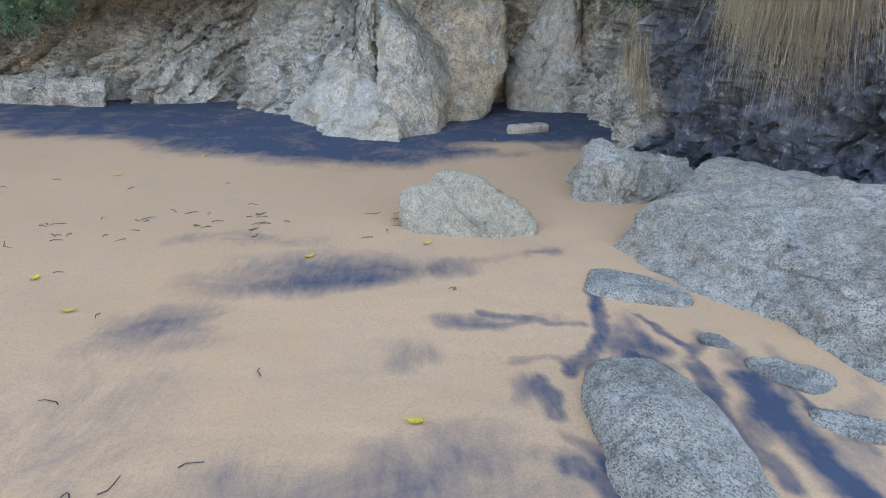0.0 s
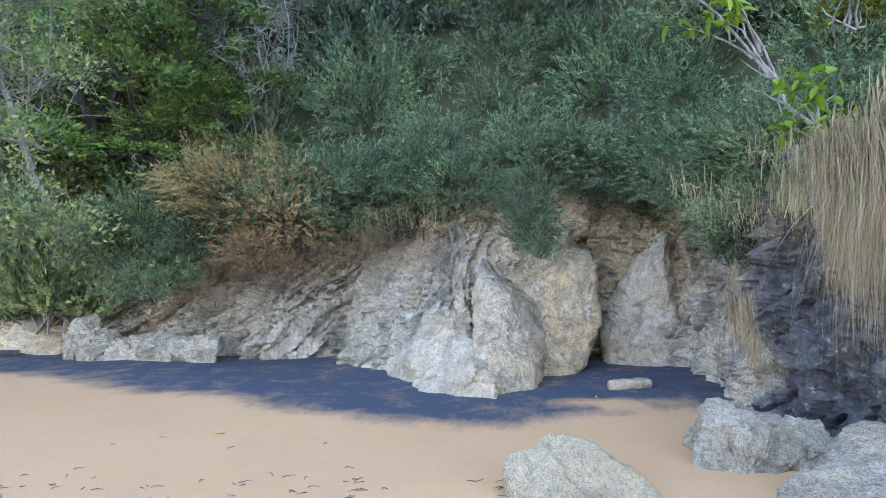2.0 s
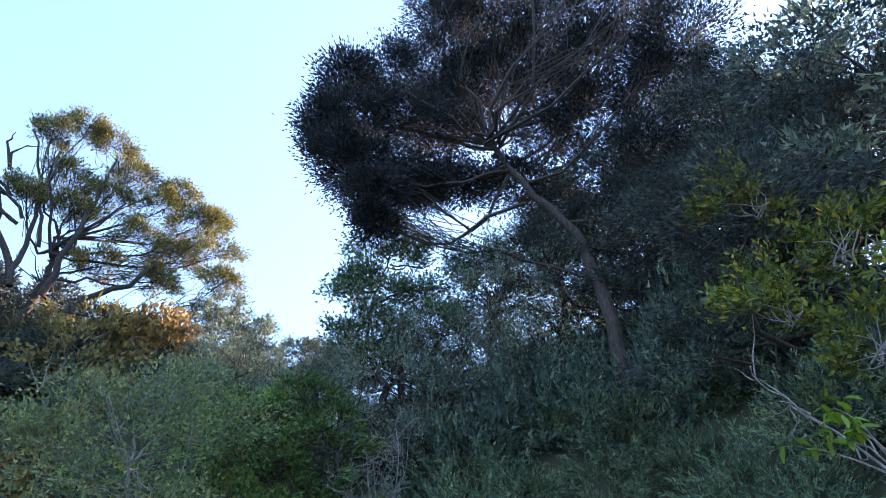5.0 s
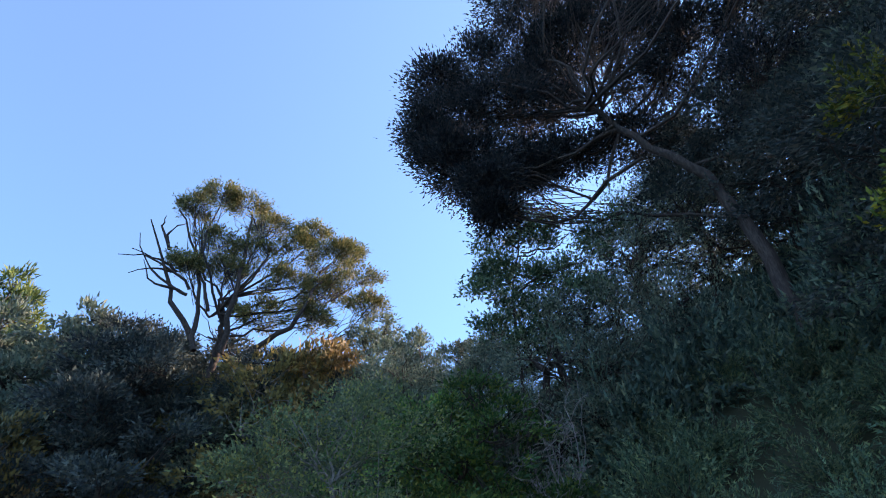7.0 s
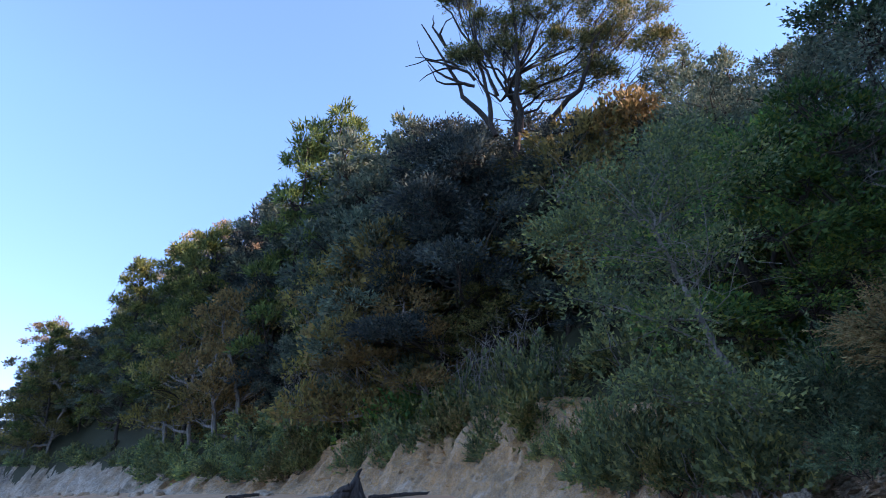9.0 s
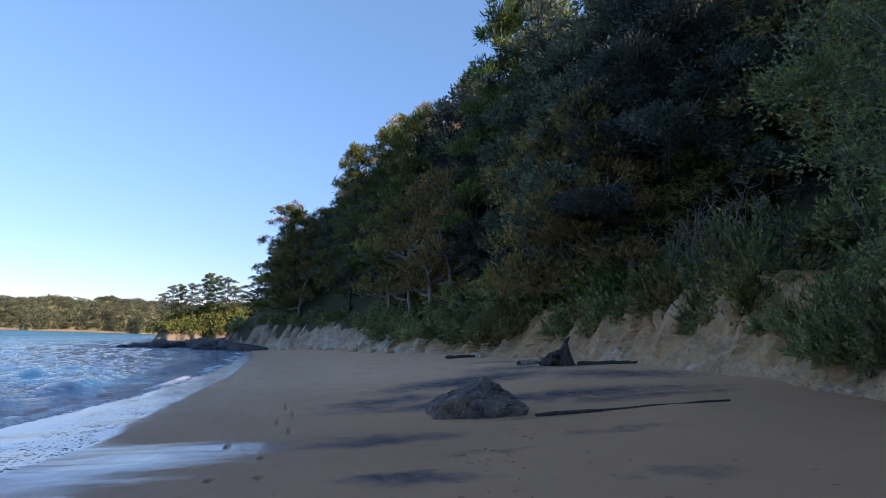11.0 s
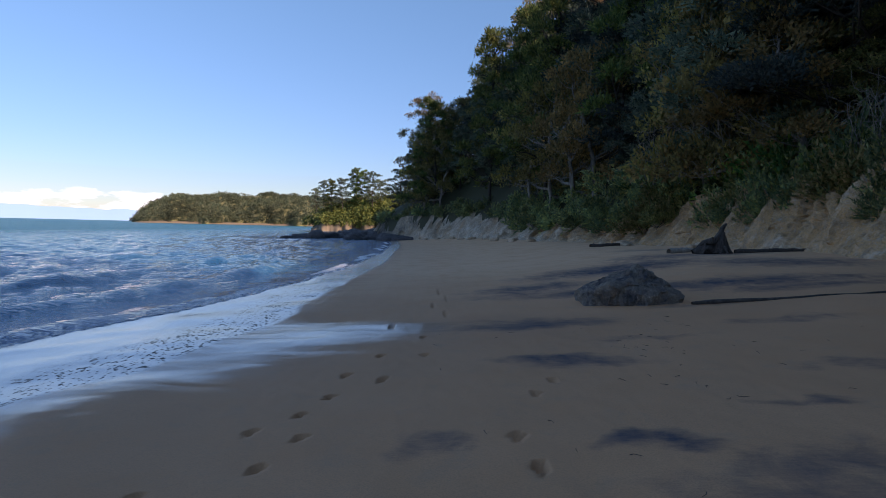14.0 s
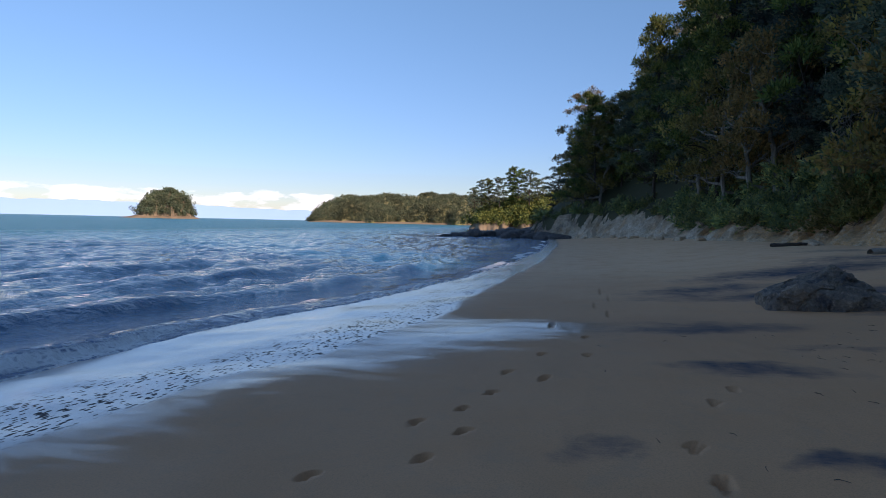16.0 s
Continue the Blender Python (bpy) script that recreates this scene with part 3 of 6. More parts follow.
def build_sea():
    L = spread(4.0, 40.0, 0.2, -4800, 4900, 1.06)
    S = -spread(2.2, 30.0, 0.12, 1.9, 4900, 1.05)
    l, s = np.meshgrid(L, S, indexing="ij")
    d = -s
    rng = np.random.default_rng(20)
    lip = np.interp(l, [-50, 0, 5.5, 9.7, 11.2, 12.8, 15.1, 19.5, 26, 40, 60, 80], [6.6, 6.4, 6.2, 5.8, 5.5, 4.85, 4.2, 3.45, 2.86, 2.4, 2.8, 4.2]) + 0.14 * fbm(l * 0.6, 3.0, 0, 4, 30)
    off = d - lip
    # wind waves of many lengths, sharp at their crests, most of them running in to the shore
    h = np.zeros_like(l)
    bend = 1.1 * fbm(l * 0.1, s * 0.1, 0, 3, 21)
    for k in range(14):
        length = 0.55 * 1.17 ** k
        a = rng.normal() * 0.42
        ph = 2 * np.pi * (d * math.cos(a) + l * math.sin(a)) / length + rng.uniform(0, 6.28) + bend * 4 / length + 1.4 * fbm(l * 0.5 / length, s * 0.5 / length, k, 2, 40 + k)
        tall = 0.0165 * length ** 0.62 * (0.65 + 0.8 * fbm(l * 0.22, s * 0.22, k * 3.0, 2, 70 + k))
        h += tall * (1.0 - 1.7 * np.abs(np.sin(ph / 2)) ** 1.2)
    h *= (0.2 + 0.8 * step(0.6, 5, off)) * (1 - step(70, 400, d)) * (1 - step(120, 500, np.abs(l)))
    # the small rollers that come in one behind the other
    foam = np.zeros_like(l)
    for out, high, back, seed in ((0.75, 0.11, 0.8, 25), (3.1, 0.17, 1.1, 27), (6.4, 0.2, 1.5, 29), (11, 0.2, 1.9, 31)):
        k = off - out - 0.10 * (l - 8) * (out > 1) * 0.3 - 0.5 * fbm(l * 0.22, seed, 0, 3, seed)
        crest = np.where(k > 0, np.exp(-(k / back) ** 2), np.exp(-(k / (back * 0.32)) ** 2))
        here = 0.35 + 0.65 * step(-0.25, 0.25, fbm(l * 0.13, seed * 2.0, 0, 2, seed + 1))
        h = h + high * crest * here * (1 - step(26, 50, l))
        if out < 1:
            foam = np.maximum(foam, 0.75 * np.exp(-((k + 0.28) / 0.32) ** 2) * here)
        else:
            foam = np.maximum(foam, 0.3 * crest ** 3 * here * step(0.0, 0.3, fbm(l * 0.5, seed * 3.0, 0, 3, seed + 2)))
    z = SEA + h * step(-0.1, 0.7, off)
    bed = sand_z(l, s) + 0.035 * fbm(l * 0.5, s * 0.5, 0, 3, 2) * (1 - step(20, 60, np.hypot(l, s)))
    edge = bed + 0.02 * np.sqrt(np.clip(off / 0.2, 0, 1)) - 0.15 * np.clip(-off / 0.12, 0, 3)
    z = np.maximum(z - 0.3 * np.clip(0.5 - off, 0, 2), edge)
    p = xy(l, s)
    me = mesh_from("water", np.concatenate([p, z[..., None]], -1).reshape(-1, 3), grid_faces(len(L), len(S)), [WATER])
    foam = np.maximum(foam, 0.6 * (1 - step(0.0, 0.16, np.abs(off - 0.08))))
    foam = np.maximum(foam, 0.55 * (1 - step(1.2, 3.5, np.hypot((l - 78) / 2.2, s + 17)))) * (1 - step(60, 120, l))
    paint(me, "foam", np.clip(foam, 0, 1))
    paint(me, "deep", step(0.2, 2.4, off))
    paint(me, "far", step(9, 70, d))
    tagged(new("water", me), "blue-green sea with small waves and a thin foaming swash", "sea", kind="structure")


# the cliff before the viewer: foot x, foot y, height of the top, how far the top leans back, darkness and warmth of the stone
NEAR_CLIFF = [
    (-8.24, 9.95, 2.0, 1.4, 0.05, 0.3), (-6.5, 10.15, 2.5, 1.6, 0.1, 0.25), (-5.4, 9.9, 2.7, 1.6, 0.15, 0.2), (-4.5, 9.5, 2.9, 1.7, 0.2, 0.2), (-3.3, 9.85, 3.1, 1.7, 0.25, 0.2), (-2.5, 8.95, 3.1, 2.2, 0.25, 0.2),
    (-1.9, 8.25, 3.2, 2.6, 0.2, 0.2), (-1.1, 7.95, 3.3, 2.6, 0.2, 0.25), (-0.4, 8.4, 3.45, 2.1, 0.15, 0.4), (0.1, 9.0, 3.6, 1.5, 0.1, 0.6), (0.55, 9.9, 3.6, 0.6, 0.0, 0.9), (0.8, 10.3, 3.6, 0.4, 0.05, 1.0), (1.0, 10.0, 3.6, 0.7, 0.05, 0.9), (1.3, 9.65, 3.5, 1.1, 0.1, 0.6), (1.9, 9.35, 3.5, 1.3, 0.3, 0.4),
    (2.15, 8.4, 3.3, 0.9, 0.35, 0.2), (2.0, 7.2, 3.1, 0.7, 0.5, 0.1), (1.85, 6.55, 3.0, 0.6, 0.7, 0.1), (2.2, 5.9, 2.95, 0.6, 0.95, 0), (2.75, 5.15, 2.9, 0.6, 1.0, 0), (3.3, 4.5, 2.9, 0.8, 1.0, 0), (4.6, 3.7, 2.9, 1.0, 0.95, 0), (7, 3.3, 3, 1.2, 0.8, 0), (12, 3.6, 3, 1.2, 0.6, 0), (19.4, 6.4, 2.6, 1.2, 0.6, 0),
]


def build_cliff(name, label, rows, cell, nh, material, rough, below=0.35, seed=0, gully=0.0):
    """A rock face that follows a plan line, with tilted beds, hollows and ledges; gully: depth of the rain-cut furrows."""
    r = np.array(rows, float)
    arc = np.concatenate([[0], np.cumsum(np.hypot(np.diff(r[:, 0]), np.diff(r[:, 1])))])
    c = np.arange(0, arc[-1], cell)
    wide = max(3, int(0.35 / cell) | 1)
    k = np.ones(wide) / wide
    cols = [np.interp(c, arc, r[:, i]) for i in range(r.shape[1])]
    cols = [np.convolve(np.pad(v, wide // 2, mode="edge"), k, "valid") for v in cols]
    fx, fy, top, lean, tone, warmth = cols
    tx, ty = np.gradient(fx), np.gradient(fy)
    n = np.hypot(tx, ty)
    nx, ny = -ty / n, tx / n  # into the hill
    v = np.linspace(0, 1, nh)
    C, V = np.meshgrid(c, v, indexing="ij")
    base = sand_z(*ls(fx, fy)) - below
    Z = base[:, None] + (top - base)[:, None] * V
    back = lean[:, None] * V ** 1.25
    # leaning slabs, broken faces, grain
    warp = C - 0.4 * Z + 0.35 * fbm(C * 0.6, Z * 0.6, 0, 3, seed + 1)
    saw = (warp / 1.15) % 1.0
    slab = 0.1 * (saw - 0.5) * step(0, 0.06, saw) + 0.2 * fbm(C * 0.45, Z * 0.3, 0, 2, seed + 2)
    skew = C - 0.35 * Z
    block = 0.24 * facets(skew * 0.9, Z * 0.75, 0.5, seed + 3) + 0.17 * facets(skew * 2.6, Z * 2.2, 0.5, seed + 5) + 0.1 * facets(skew * 6, Z * 5, 0.5, seed + 7)
    grain = 0.16 * fbm(C * 1.8, Z * 1.7, 0, 7, seed + 4, 0.68)
    off = -rough * (slab + block + grain)
    pale = rust = 0.0
    if gully:
        run = C + 0.25 * Z + 0.8 * fbm(C * 0.3, Z * 0.25, 0, 3, seed + 12)
        furrow = 1 - np.abs(fbm(run * 0.55, Z * 0.12, 0, 4, seed + 13, 0.6)) * 2.6
        furrow = np.clip(furrow, -0.4, 1) * step(0.08, 0.4, V)
        off = 0.55 * off + gully * furrow
        pale, rust = 0.3 * np.clip(0.3 - furrow, 0, 1), 0.5 * np.clip(furrow, 0, 1) - 0.2
    else:
        # fine tilted beds, with thin open joints along some of them
        bed = C * 1.0 - 0.75 * Z + 0.3 * fbm(C * 0.8, Z * 0.8, 0, 3, seed + 12)
        joint = np.abs(fbm(bed * 2.3, Z * 0.35 + C * 0.2, 0, 3, seed + 13))
        off = off - 0.1 * fbm(bed * 3.2, Z * 0.5 + C * 0.3, 0, 4, seed + 14) + 0.16 * (1 - step(0.0, 0.07, joint))
        pale = 0.35 * step(0.15, 0.5, fbm(bed * 0.9, Z * 0.8, 0, 3, seed + 15))
        rust = 0.55 * step(0.45, 0.95, V) * (1 - step(0.6, 0.9, tone[:, None]))
    pale, rust = np.broadcast_to(pale, C.shape), np.broadcast_to(rust, C.shape)
    span = max(3, int(5.0 / cell) | 1)
    bx, by = (np.convolve(np.pad(v, span // 2, mode="edge"), np.ones(span) / span, "valid") for v in (nx, ny))
    bn = np.hypot(bx, by)
    bx, by = bx / bn, by / bn  # the way the whole face leans
    X = fx[:, None] + nx[:, None] * off + bx[:, None] * back
    Y = fy[:, None] + ny[:, None] * off + by[:, None] * back
    # a shelf that carries the cliff back under the hill
    e = np.array([0.35, 1.1, 2.0, 2.6])
    X = np.concatenate([X, X[:, -1:] + bx[:, None] * e], 1)
    Y = np.concatenate([Y, Y[:, -1:] + by[:, None] * e], 1)
    Z = np.concatenate([Z, Z[:, -1:] + np.array([0.06, 0.1, -0.1, -1.2])], 1)
    grow = ((0, 0), (0, 4))
    pale, rust = np.pad(pale, grow), np.pad(rust, grow)
    T = np.broadcast_to(tone[:, None], X.shape) - pale + 0.25 * fbm(X * 0.5, Y * 0.5, Z * 0.5, 3, seed + 9)
    me = mesh_from(name, np.stack([X, Y, Z], -1).reshape(-1, 3), grid_faces(len(c), nh + 4)[:, ::-1], [material], False)
    paint(me, "tone", T)
    paint(me, "warm", np.broadcast_to(warmth[:, None], X.shape) + rust + 0.2 * fbm(X * 0.8, Y * 0.8, Z * 0.8, 3, seed + 8))
    return tagged(new(name, me), label, "cliff", kind="structure")


def build_hill():
    L = spread(-8.0, 24.0, 0.35, -70, 128, 1.03)
    E = np.concatenate([[-0.4, -0.05], np.arange(0.3, 22, 0.5), np.arange(22, 95, 3.0)])
    l, e = np.meshgrid(L, E, indexing="ij")
    s = hill_foot(l) + e
    z = hill_z(l, s) - 0.9 * (1 - step(-0.4, 0.3, e))
    p = xy(l, s)
    me = mesh_from("hillside", np.concatenate([p, z[..., None]], -1).reshape(-1, 3), grid_faces(len(L), len(E)), [SOIL])
    tagged(new("hillside", me), "steep dark soil slope under dense bush", "hillside", kind="structure")


build_sand()
build_sea()
build_hill()
near_cliff = build_cliff("cliff_near", "weathered pale granite cliff with leaning slabs and rusty seams", NEAR_CLIFF, 0.045, 84, CLIFF, 1.0)
FAR_ROWS = []
for fl in np.arange(6.8, 108, 1.1):
    out = 1.1 * float(fbm(fl * 0.33, 4.0, 0, 3, 44)[0])
    px, py = xy(fl, float(foot(fl)) + out)
    ht = float(np.interp(fl, [7, 12, 15, 22, 26, 32, 42, 52, 60, 80, 95], [2.2, 3.0, 3.7, 3.8, 3.4, 2.4, 2.1, 2.4, 2.9, 2.9, 2.4])) + 0.6 * abs(float(fbm(fl * 0.3, 0, 0, 3, 40)[0]))
    FAR_ROWS.append((px, py, ht, 2.0 + 0.8 * float(fbm(fl * 0.25, 9, 0, 2, 41)[0]), 0.05 + 0.5 * float(step(68, 90, fl)), float(np.interp(fl, [8, 14, 30, 45, 60], [0.7, 1.0, 1.0, 0.4, 0.1]))))
build_cliff("cliff_far", "ochre and grey eroded clay and granite bank", FAR_ROWS[::-1], 0.14, 44, FARCLIFF, 1.0, 0.35, 50, 0.55)


# ---- rocks ----
def unit(a):
    return a / (np.linalg.norm(a, axis=-1, keepdims=True) + 1e-9)


def ball(level):
    bm = bmesh.new()
    bmesh.ops.create_icosphere(bm, subdivisions=level, radius=1.0)
    bm.verts.ensure_lookup_table()
    v = np.array([x.co[:] for x in bm.verts])
    f = np.array([[y.index for y in x.verts] for x in bm.faces])
    bm.free()
    return v, f


BALLS = {n: ball(n) for n in (3, 5, 6)}


def rock(name, label, x, y, size, turn=0.0, tilt=0.0, seed=1, sunk=0.35, level=5, planes=9, tone=0.0, sharp=16, rough=0.06, material=None, cuts=(), z=None, roll=0.0, warm=0.0):
    """A boulder: a ball cut by planes, worn and grained. size: full width, depth and height above the sand."""
    rng = np.random.default_rng(seed)
    v, f = BALLS[level]
    p = rng.normal(size=(planes, 3))
    p /= np.linalg.norm(p, axis=1)[:, None]
    far = rng.uniform(0.72, 1.0, planes)
    p = np.concatenate([p, [(0, 0, 1), (1, 0, 0), (-1, 0, 0), (0, 1, 0), (0, -1, 0), (0, 0, -1)]])
    far = np.concatenate([far, [1, 1, 1, 1, 1, 1]])
    for c in cuts:
        q = np.array(c[:3], float)
        p, far = np.concatenate([p, [q / np.linalg.norm(q)]]), np.append(far, c[3])
    r = (np.clip(v @ p.T, 0, None) / far) ** sharp
    r = r.sum(1) ** (-1 / sharp)
    w = v * r[:, None]
    half = np.array([size[0] / 2, size[1] / 2, size[2] / (2 - 2 * sunk)])
    w = w * half
    big = fbm(w[:, 0] * 2.2 + seed, w[:, 1] * 2.2, w[:, 2] * 2.2, 3, seed) * rough * half.min() * 2.2
    q = 5.5 / max(half.max(), 0.3)
    small = fbm(w[:, 0] * q, w[:, 1] * q, w[:, 2] * q, 5, seed + 3, 0.6) * rough * half.min() * 1.1
    chip = facets(w[:, 0] * q * 0.55 + seed, w[:, 1] * q * 0.55, w[:, 2] * q * 0.55, seed + 4) * rough * half.min() * 1.6
    w = w + v * (big + small + chip)[:, None]
    me = mesh_from(name, w, f, [material or GRANITE], level < 6)
    paint(me, "tone", np.full(len(w), tone) + 0.15 * fbm(w[:, 0] * 2, w[:, 1] * 2, w[:, 2] * 2, 3, seed + 5))
    paint(me, "warm", np.full(len(w), warm))
    ob = new(name, me)
    if z is None:
        z = float(sand_z(*ls(x, y)))
    ob.matrix_basis = pose(x, y, z + half[2] * (1 - 2 * sunk), tilt, roll, turn)
    return tagged(ob, label, "rock")


def hull_planes(p):
    """Outer planes (normal, distance) of a small cloud of points round the origin."""
    out = []
    for i, j, k in itertools.combinations(range(len(p)), 3):
        n = np.cross(p[j] - p[i], p[k] - p[i])
        size = np.linalg.norm(n)
        if size < 1e-6:
            continue
        n = n / size
        d = n @ p[i]
        if d < 0:
            n, d = -n, -d
        if np.all(p @ n <= d + 1e-6) and not any(np.allclose(n, q, atol=1e-4) for q, _ in out):
            out.append((n, max(d, 0.05)))
    return np.array([n for n, _ in out]), np.array([d for _, d in out])


def block(name, label, corners, seed, material, sharp=26, rough=0.04, tone=0.0, warm=0.0, parent=None):
    """A broken slab of stone between the given corners, with worn edges and a chipped face."""
    p = np.array(corners, float)
    mid = p.mean(0)
    ev, E = np.linalg.eigh(np.cov((p - mid).T))
    sd = np.sqrt(np.maximum(ev, 1e-3))
    n, d = hull_planes((p - mid) @ E / sd)
    v, f = BALLS[6]
    r = ((np.clip(v @ n.T, 0, None) / d) ** sharp).sum(1) ** (-1 / sharp)
    w = (v * r[:, None] * sd) @ E.T
    out = unit(w)
    k = mid + w
    grain = 1.3 * facets(k[:, 0] * 2.6, k[:, 1] * 2.6, k[:, 2] * 2.6, seed) + 0.7 * facets(k[:, 0] * 7, k[:, 1] * 7, k[:, 2] * 7, seed + 1) + fbm(k[:, 0] * 1.7, k[:, 1] * 1.7, k[:, 2] * 1.7, 6, seed + 2, 0.62)
    heave = np.stack([fbm(k[:, 0] * 1.1, k[:, 1] * 1.1, k[:, 2] * 1.1, 5, seed + 20 + 9 * i, 0.6) for i in range(3)], -1)
    w = w + out * (rough * grain)[:, None] + 2.6 * rough * heave
    me = mesh_from(name, w, f, [material], False)
    paint(me, "tone", np.full(len(w), tone) + 0.2 * fbm(k[:, 0] * 1.5, k[:, 1] * 1.5, k[:, 2] * 1.5, 3, seed + 5))
    paint(me, "warm", np.full(len(w), warm) + 0.5 * fbm(k[:, 0], k[:, 1], k[:, 2] * 2, 3, seed + 6))
    ob = new(name, me)
    ob.location = mid
    if parent is not None:
        ob.parent = parent
        return tagged(ob, label)
    return tagged(ob, label, "rock")


block("boulder", "tan speckled granite boulder with a ridged back, half buried in sand", [(-0.34, 4.3, 0.1), (-0.2, 4.12, 0.1), (0.2, 4.0, 0.1), (0.66, 4.08, 0.1), (0.72, 4.4, 0.1), (0.0, 5.0, 0.1), (-0.32, 4.38, 0.5), (0.0, 4.5, 0.68), (0.2, 4.45, 0.66), (0.66, 4.25, 0.38), (0.3, 4.9, 0.4)], 11, TANROCK, 24, 0.028, -0.35, 0.4)
rock("boulder", "dark grey granite boulder standing alone on the open beach", *(xy(11.6, 3.9)), (1.8, 1.5, 0.8), 98, 0, 21, 0.3, 6, 4, 0.58, 18, 0.075, cuts=((0.78, 0.1, 0.62, 0.5), (-0.6, 0.1, 0.8, 0.52), (0.1, 0.62, 0.75, 0.6), (0.1, -0.62, 0.75, 0.6)), warm=0.5)
block("rock_slab", "large blue-grey speckled granite slab sloping into the sand", [(1.0, 3.76, 0.05), (1.17, 3.5, 0.05), (1.55, 2.94, 0.05), (1.78, 2.45, 0.05), (2.3, 1.7, 0.05), (3.6, 2.2, 0.1), (1.34, 4.15, 0.4), (1.83, 4.55, 0.66), (1.98, 4.62, 0.78), (2.24, 4.02, 0.64), (2.22, 3.35, 0.54), (2.25, 2.98, 0.52), (3.2, 2.9, 0.6), (2.4, 5.2, 0.2), (3.7, 4.2, 0.3)], 31, GRANITE, 26, 0.042, -0.2, 0.2)
rock("rock_dome", "low rounded speckled granite hump in the sand", 0.78, 1.85, (0.64, 1.4, 0.14), 4, 0, 41, 0.5, 6, 4, 0.0, 3.0, 0.08)
block("rock", "cracked pale grey rock at the foot of the dark cliff", [(0.9, 4.85, 0.05), (1.14, 4.66, 0.05), (1.42, 4.62, 0.05), (1.95, 4.95, 0.05), (1.1, 5.7, 0.1), (1.12, 5.05, 0.56), (1.5, 4.98, 0.62), (1.85, 5.2, 0.55), (1.3, 5.5, 0.68), (1.8, 5.8, 0.6)], 51, GRANITE, 24, 0.05, -0.4, 0.3)
block("rock", "angular grey rock wedged beside the dark cliff", [(1.6, 4.9, 0.1), (1.9, 4.8, 0.1), (2.2, 5.1, 0.1), (1.7, 5.6, 0.1), (1.75, 5.1, 0.62), (2.05, 5.2, 0.66), (1.9, 5.5, 0.6)], 52, GRANITE, 24, 0.05, 0.0, 0.1)
rock("rock", "small flat tan rock in black sand", 1.02, 7.75, (0.5, 0.32, 0.1), 5, 0, 71, 0.4, 5, 7, -0.2, 12, 0.08, PALE, warm=0.5)

# the slabs that lean out of the near cliff, each with its sheer side
block("rock_slab", "low white slab at the cliff's foot", [(-2.1, 8.0, 0.0), (-1.31, 7.0, 0.0), (-0.85, 6.62, 0.0), (-0.47, 6.36, 0.0), (-0.25, 6.85, 0.0), (-1.76, 8.4, 0.96), (-1.14, 7.92, 0.98), (-0.61, 7.27, 0.73), (-1.5, 9.0, 1.5), (-0.3, 8.6, 0.9), (-2.2, 9.2, 0.6)], 61, PALE, 22, 0.055, -0.3, 0.35, near_cliff)
block("rock_slab", "narrow pale slab standing on edge in the cliff", [(-0.6, 6.95, 0.0), (-0.22, 7.15, 0.0), (-0.02, 7.7, 0.62), (-0.85, 8.3, 1.26), (-0.75, 8.5, 1.75), (-0.4, 8.42, 1.64), (-0.8, 9.4, 2.2), (0.2, 9.2, 1.3), (0.1, 8.6, 0.1)], 62, CLIFF, 28, 0.04, -0.5, 0.5, near_cliff)
block("rock_slab", "broad tan slab with a sheer shadowed side", [(-0.4, 8.15, 0.0), (0.22, 8.38, 0.0), (0.78, 8.86, 0.98), (0.91, 9.15, 1.5), (0.81, 9.3, 2.15), (0.3, 9.25, 2.0), (-0.5, 8.95, 1.25), (-0.35, 8.59, 0.85), (-0.2, 10.2, 2.2), (0.85, 10.2, 2.3), (0.6, 9.9, 0.1)], 63, CLIFF, 28, 0.04, -0.5, 0.85, near_cliff)
block("rock_slab", "pale three-cornered slab stained dark at its foot", [(0.8, 9.55, 0.0), (1.9, 9.2, 0.0), (2.15, 9.4, 0.6), (1.95, 9.42, 1.48), (1.85, 9.75, 2.6), (1.33, 9.45, 1.2), (0.95, 9.65, 0.9), (1.2, 10.5, 1.7), (2.3, 10.4, 1.6), (2.3, 10.3, 0.1)], 65, PALE, 20, 0.06, -0.2, 0.45, near_cliff)

# ---- plants ----
def tubes(lines, round_sides=6):
    """Verts and faces of tapered tubes; each line is (points, radii) and, where it is thin, its number of sides."""
    V, F, base = [], [], 0
    for pts, rad, *slim in lines:
        sides = slim[0] if slim else round_sides
        pts, rad = np.asarray(pts, float), np.asarray(rad, float)
        t = np.gradient(pts, axis=0)
        t /= np.linalg.norm(t, axis=1)[:, None] + 1e-9
        a = np.cross(t, np.array([0.31, 0.52, 0.8]))
        a /= np.linalg.norm(a, axis=1)[:, None] + 1e-9
        b = np.cross(t, a)
        w = np.linspace(0, 2 * np.pi, sides, endpoint=False)
        ring = pts[:, None] + rad[:, None, None] * (np.cos(w)[None, :, None] * a[:, None] + np.sin(w)[None, :, None] * b[:, None])
        V.append(ring.reshape(-1, 3))
        n = len(pts)
        i, j = np.meshgrid(np.arange(n - 1), np.arange(sides), indexing="ij")
        k = (j + 1) % sides
        F.append((base + np.stack([i * sides + j, i * sides + k, (i + 1) * sides + k, (i + 1) * sides + j], -1)).reshape(-1, 4))
        base += n * sides
    return np.concatenate(V), np.concatenate(F)


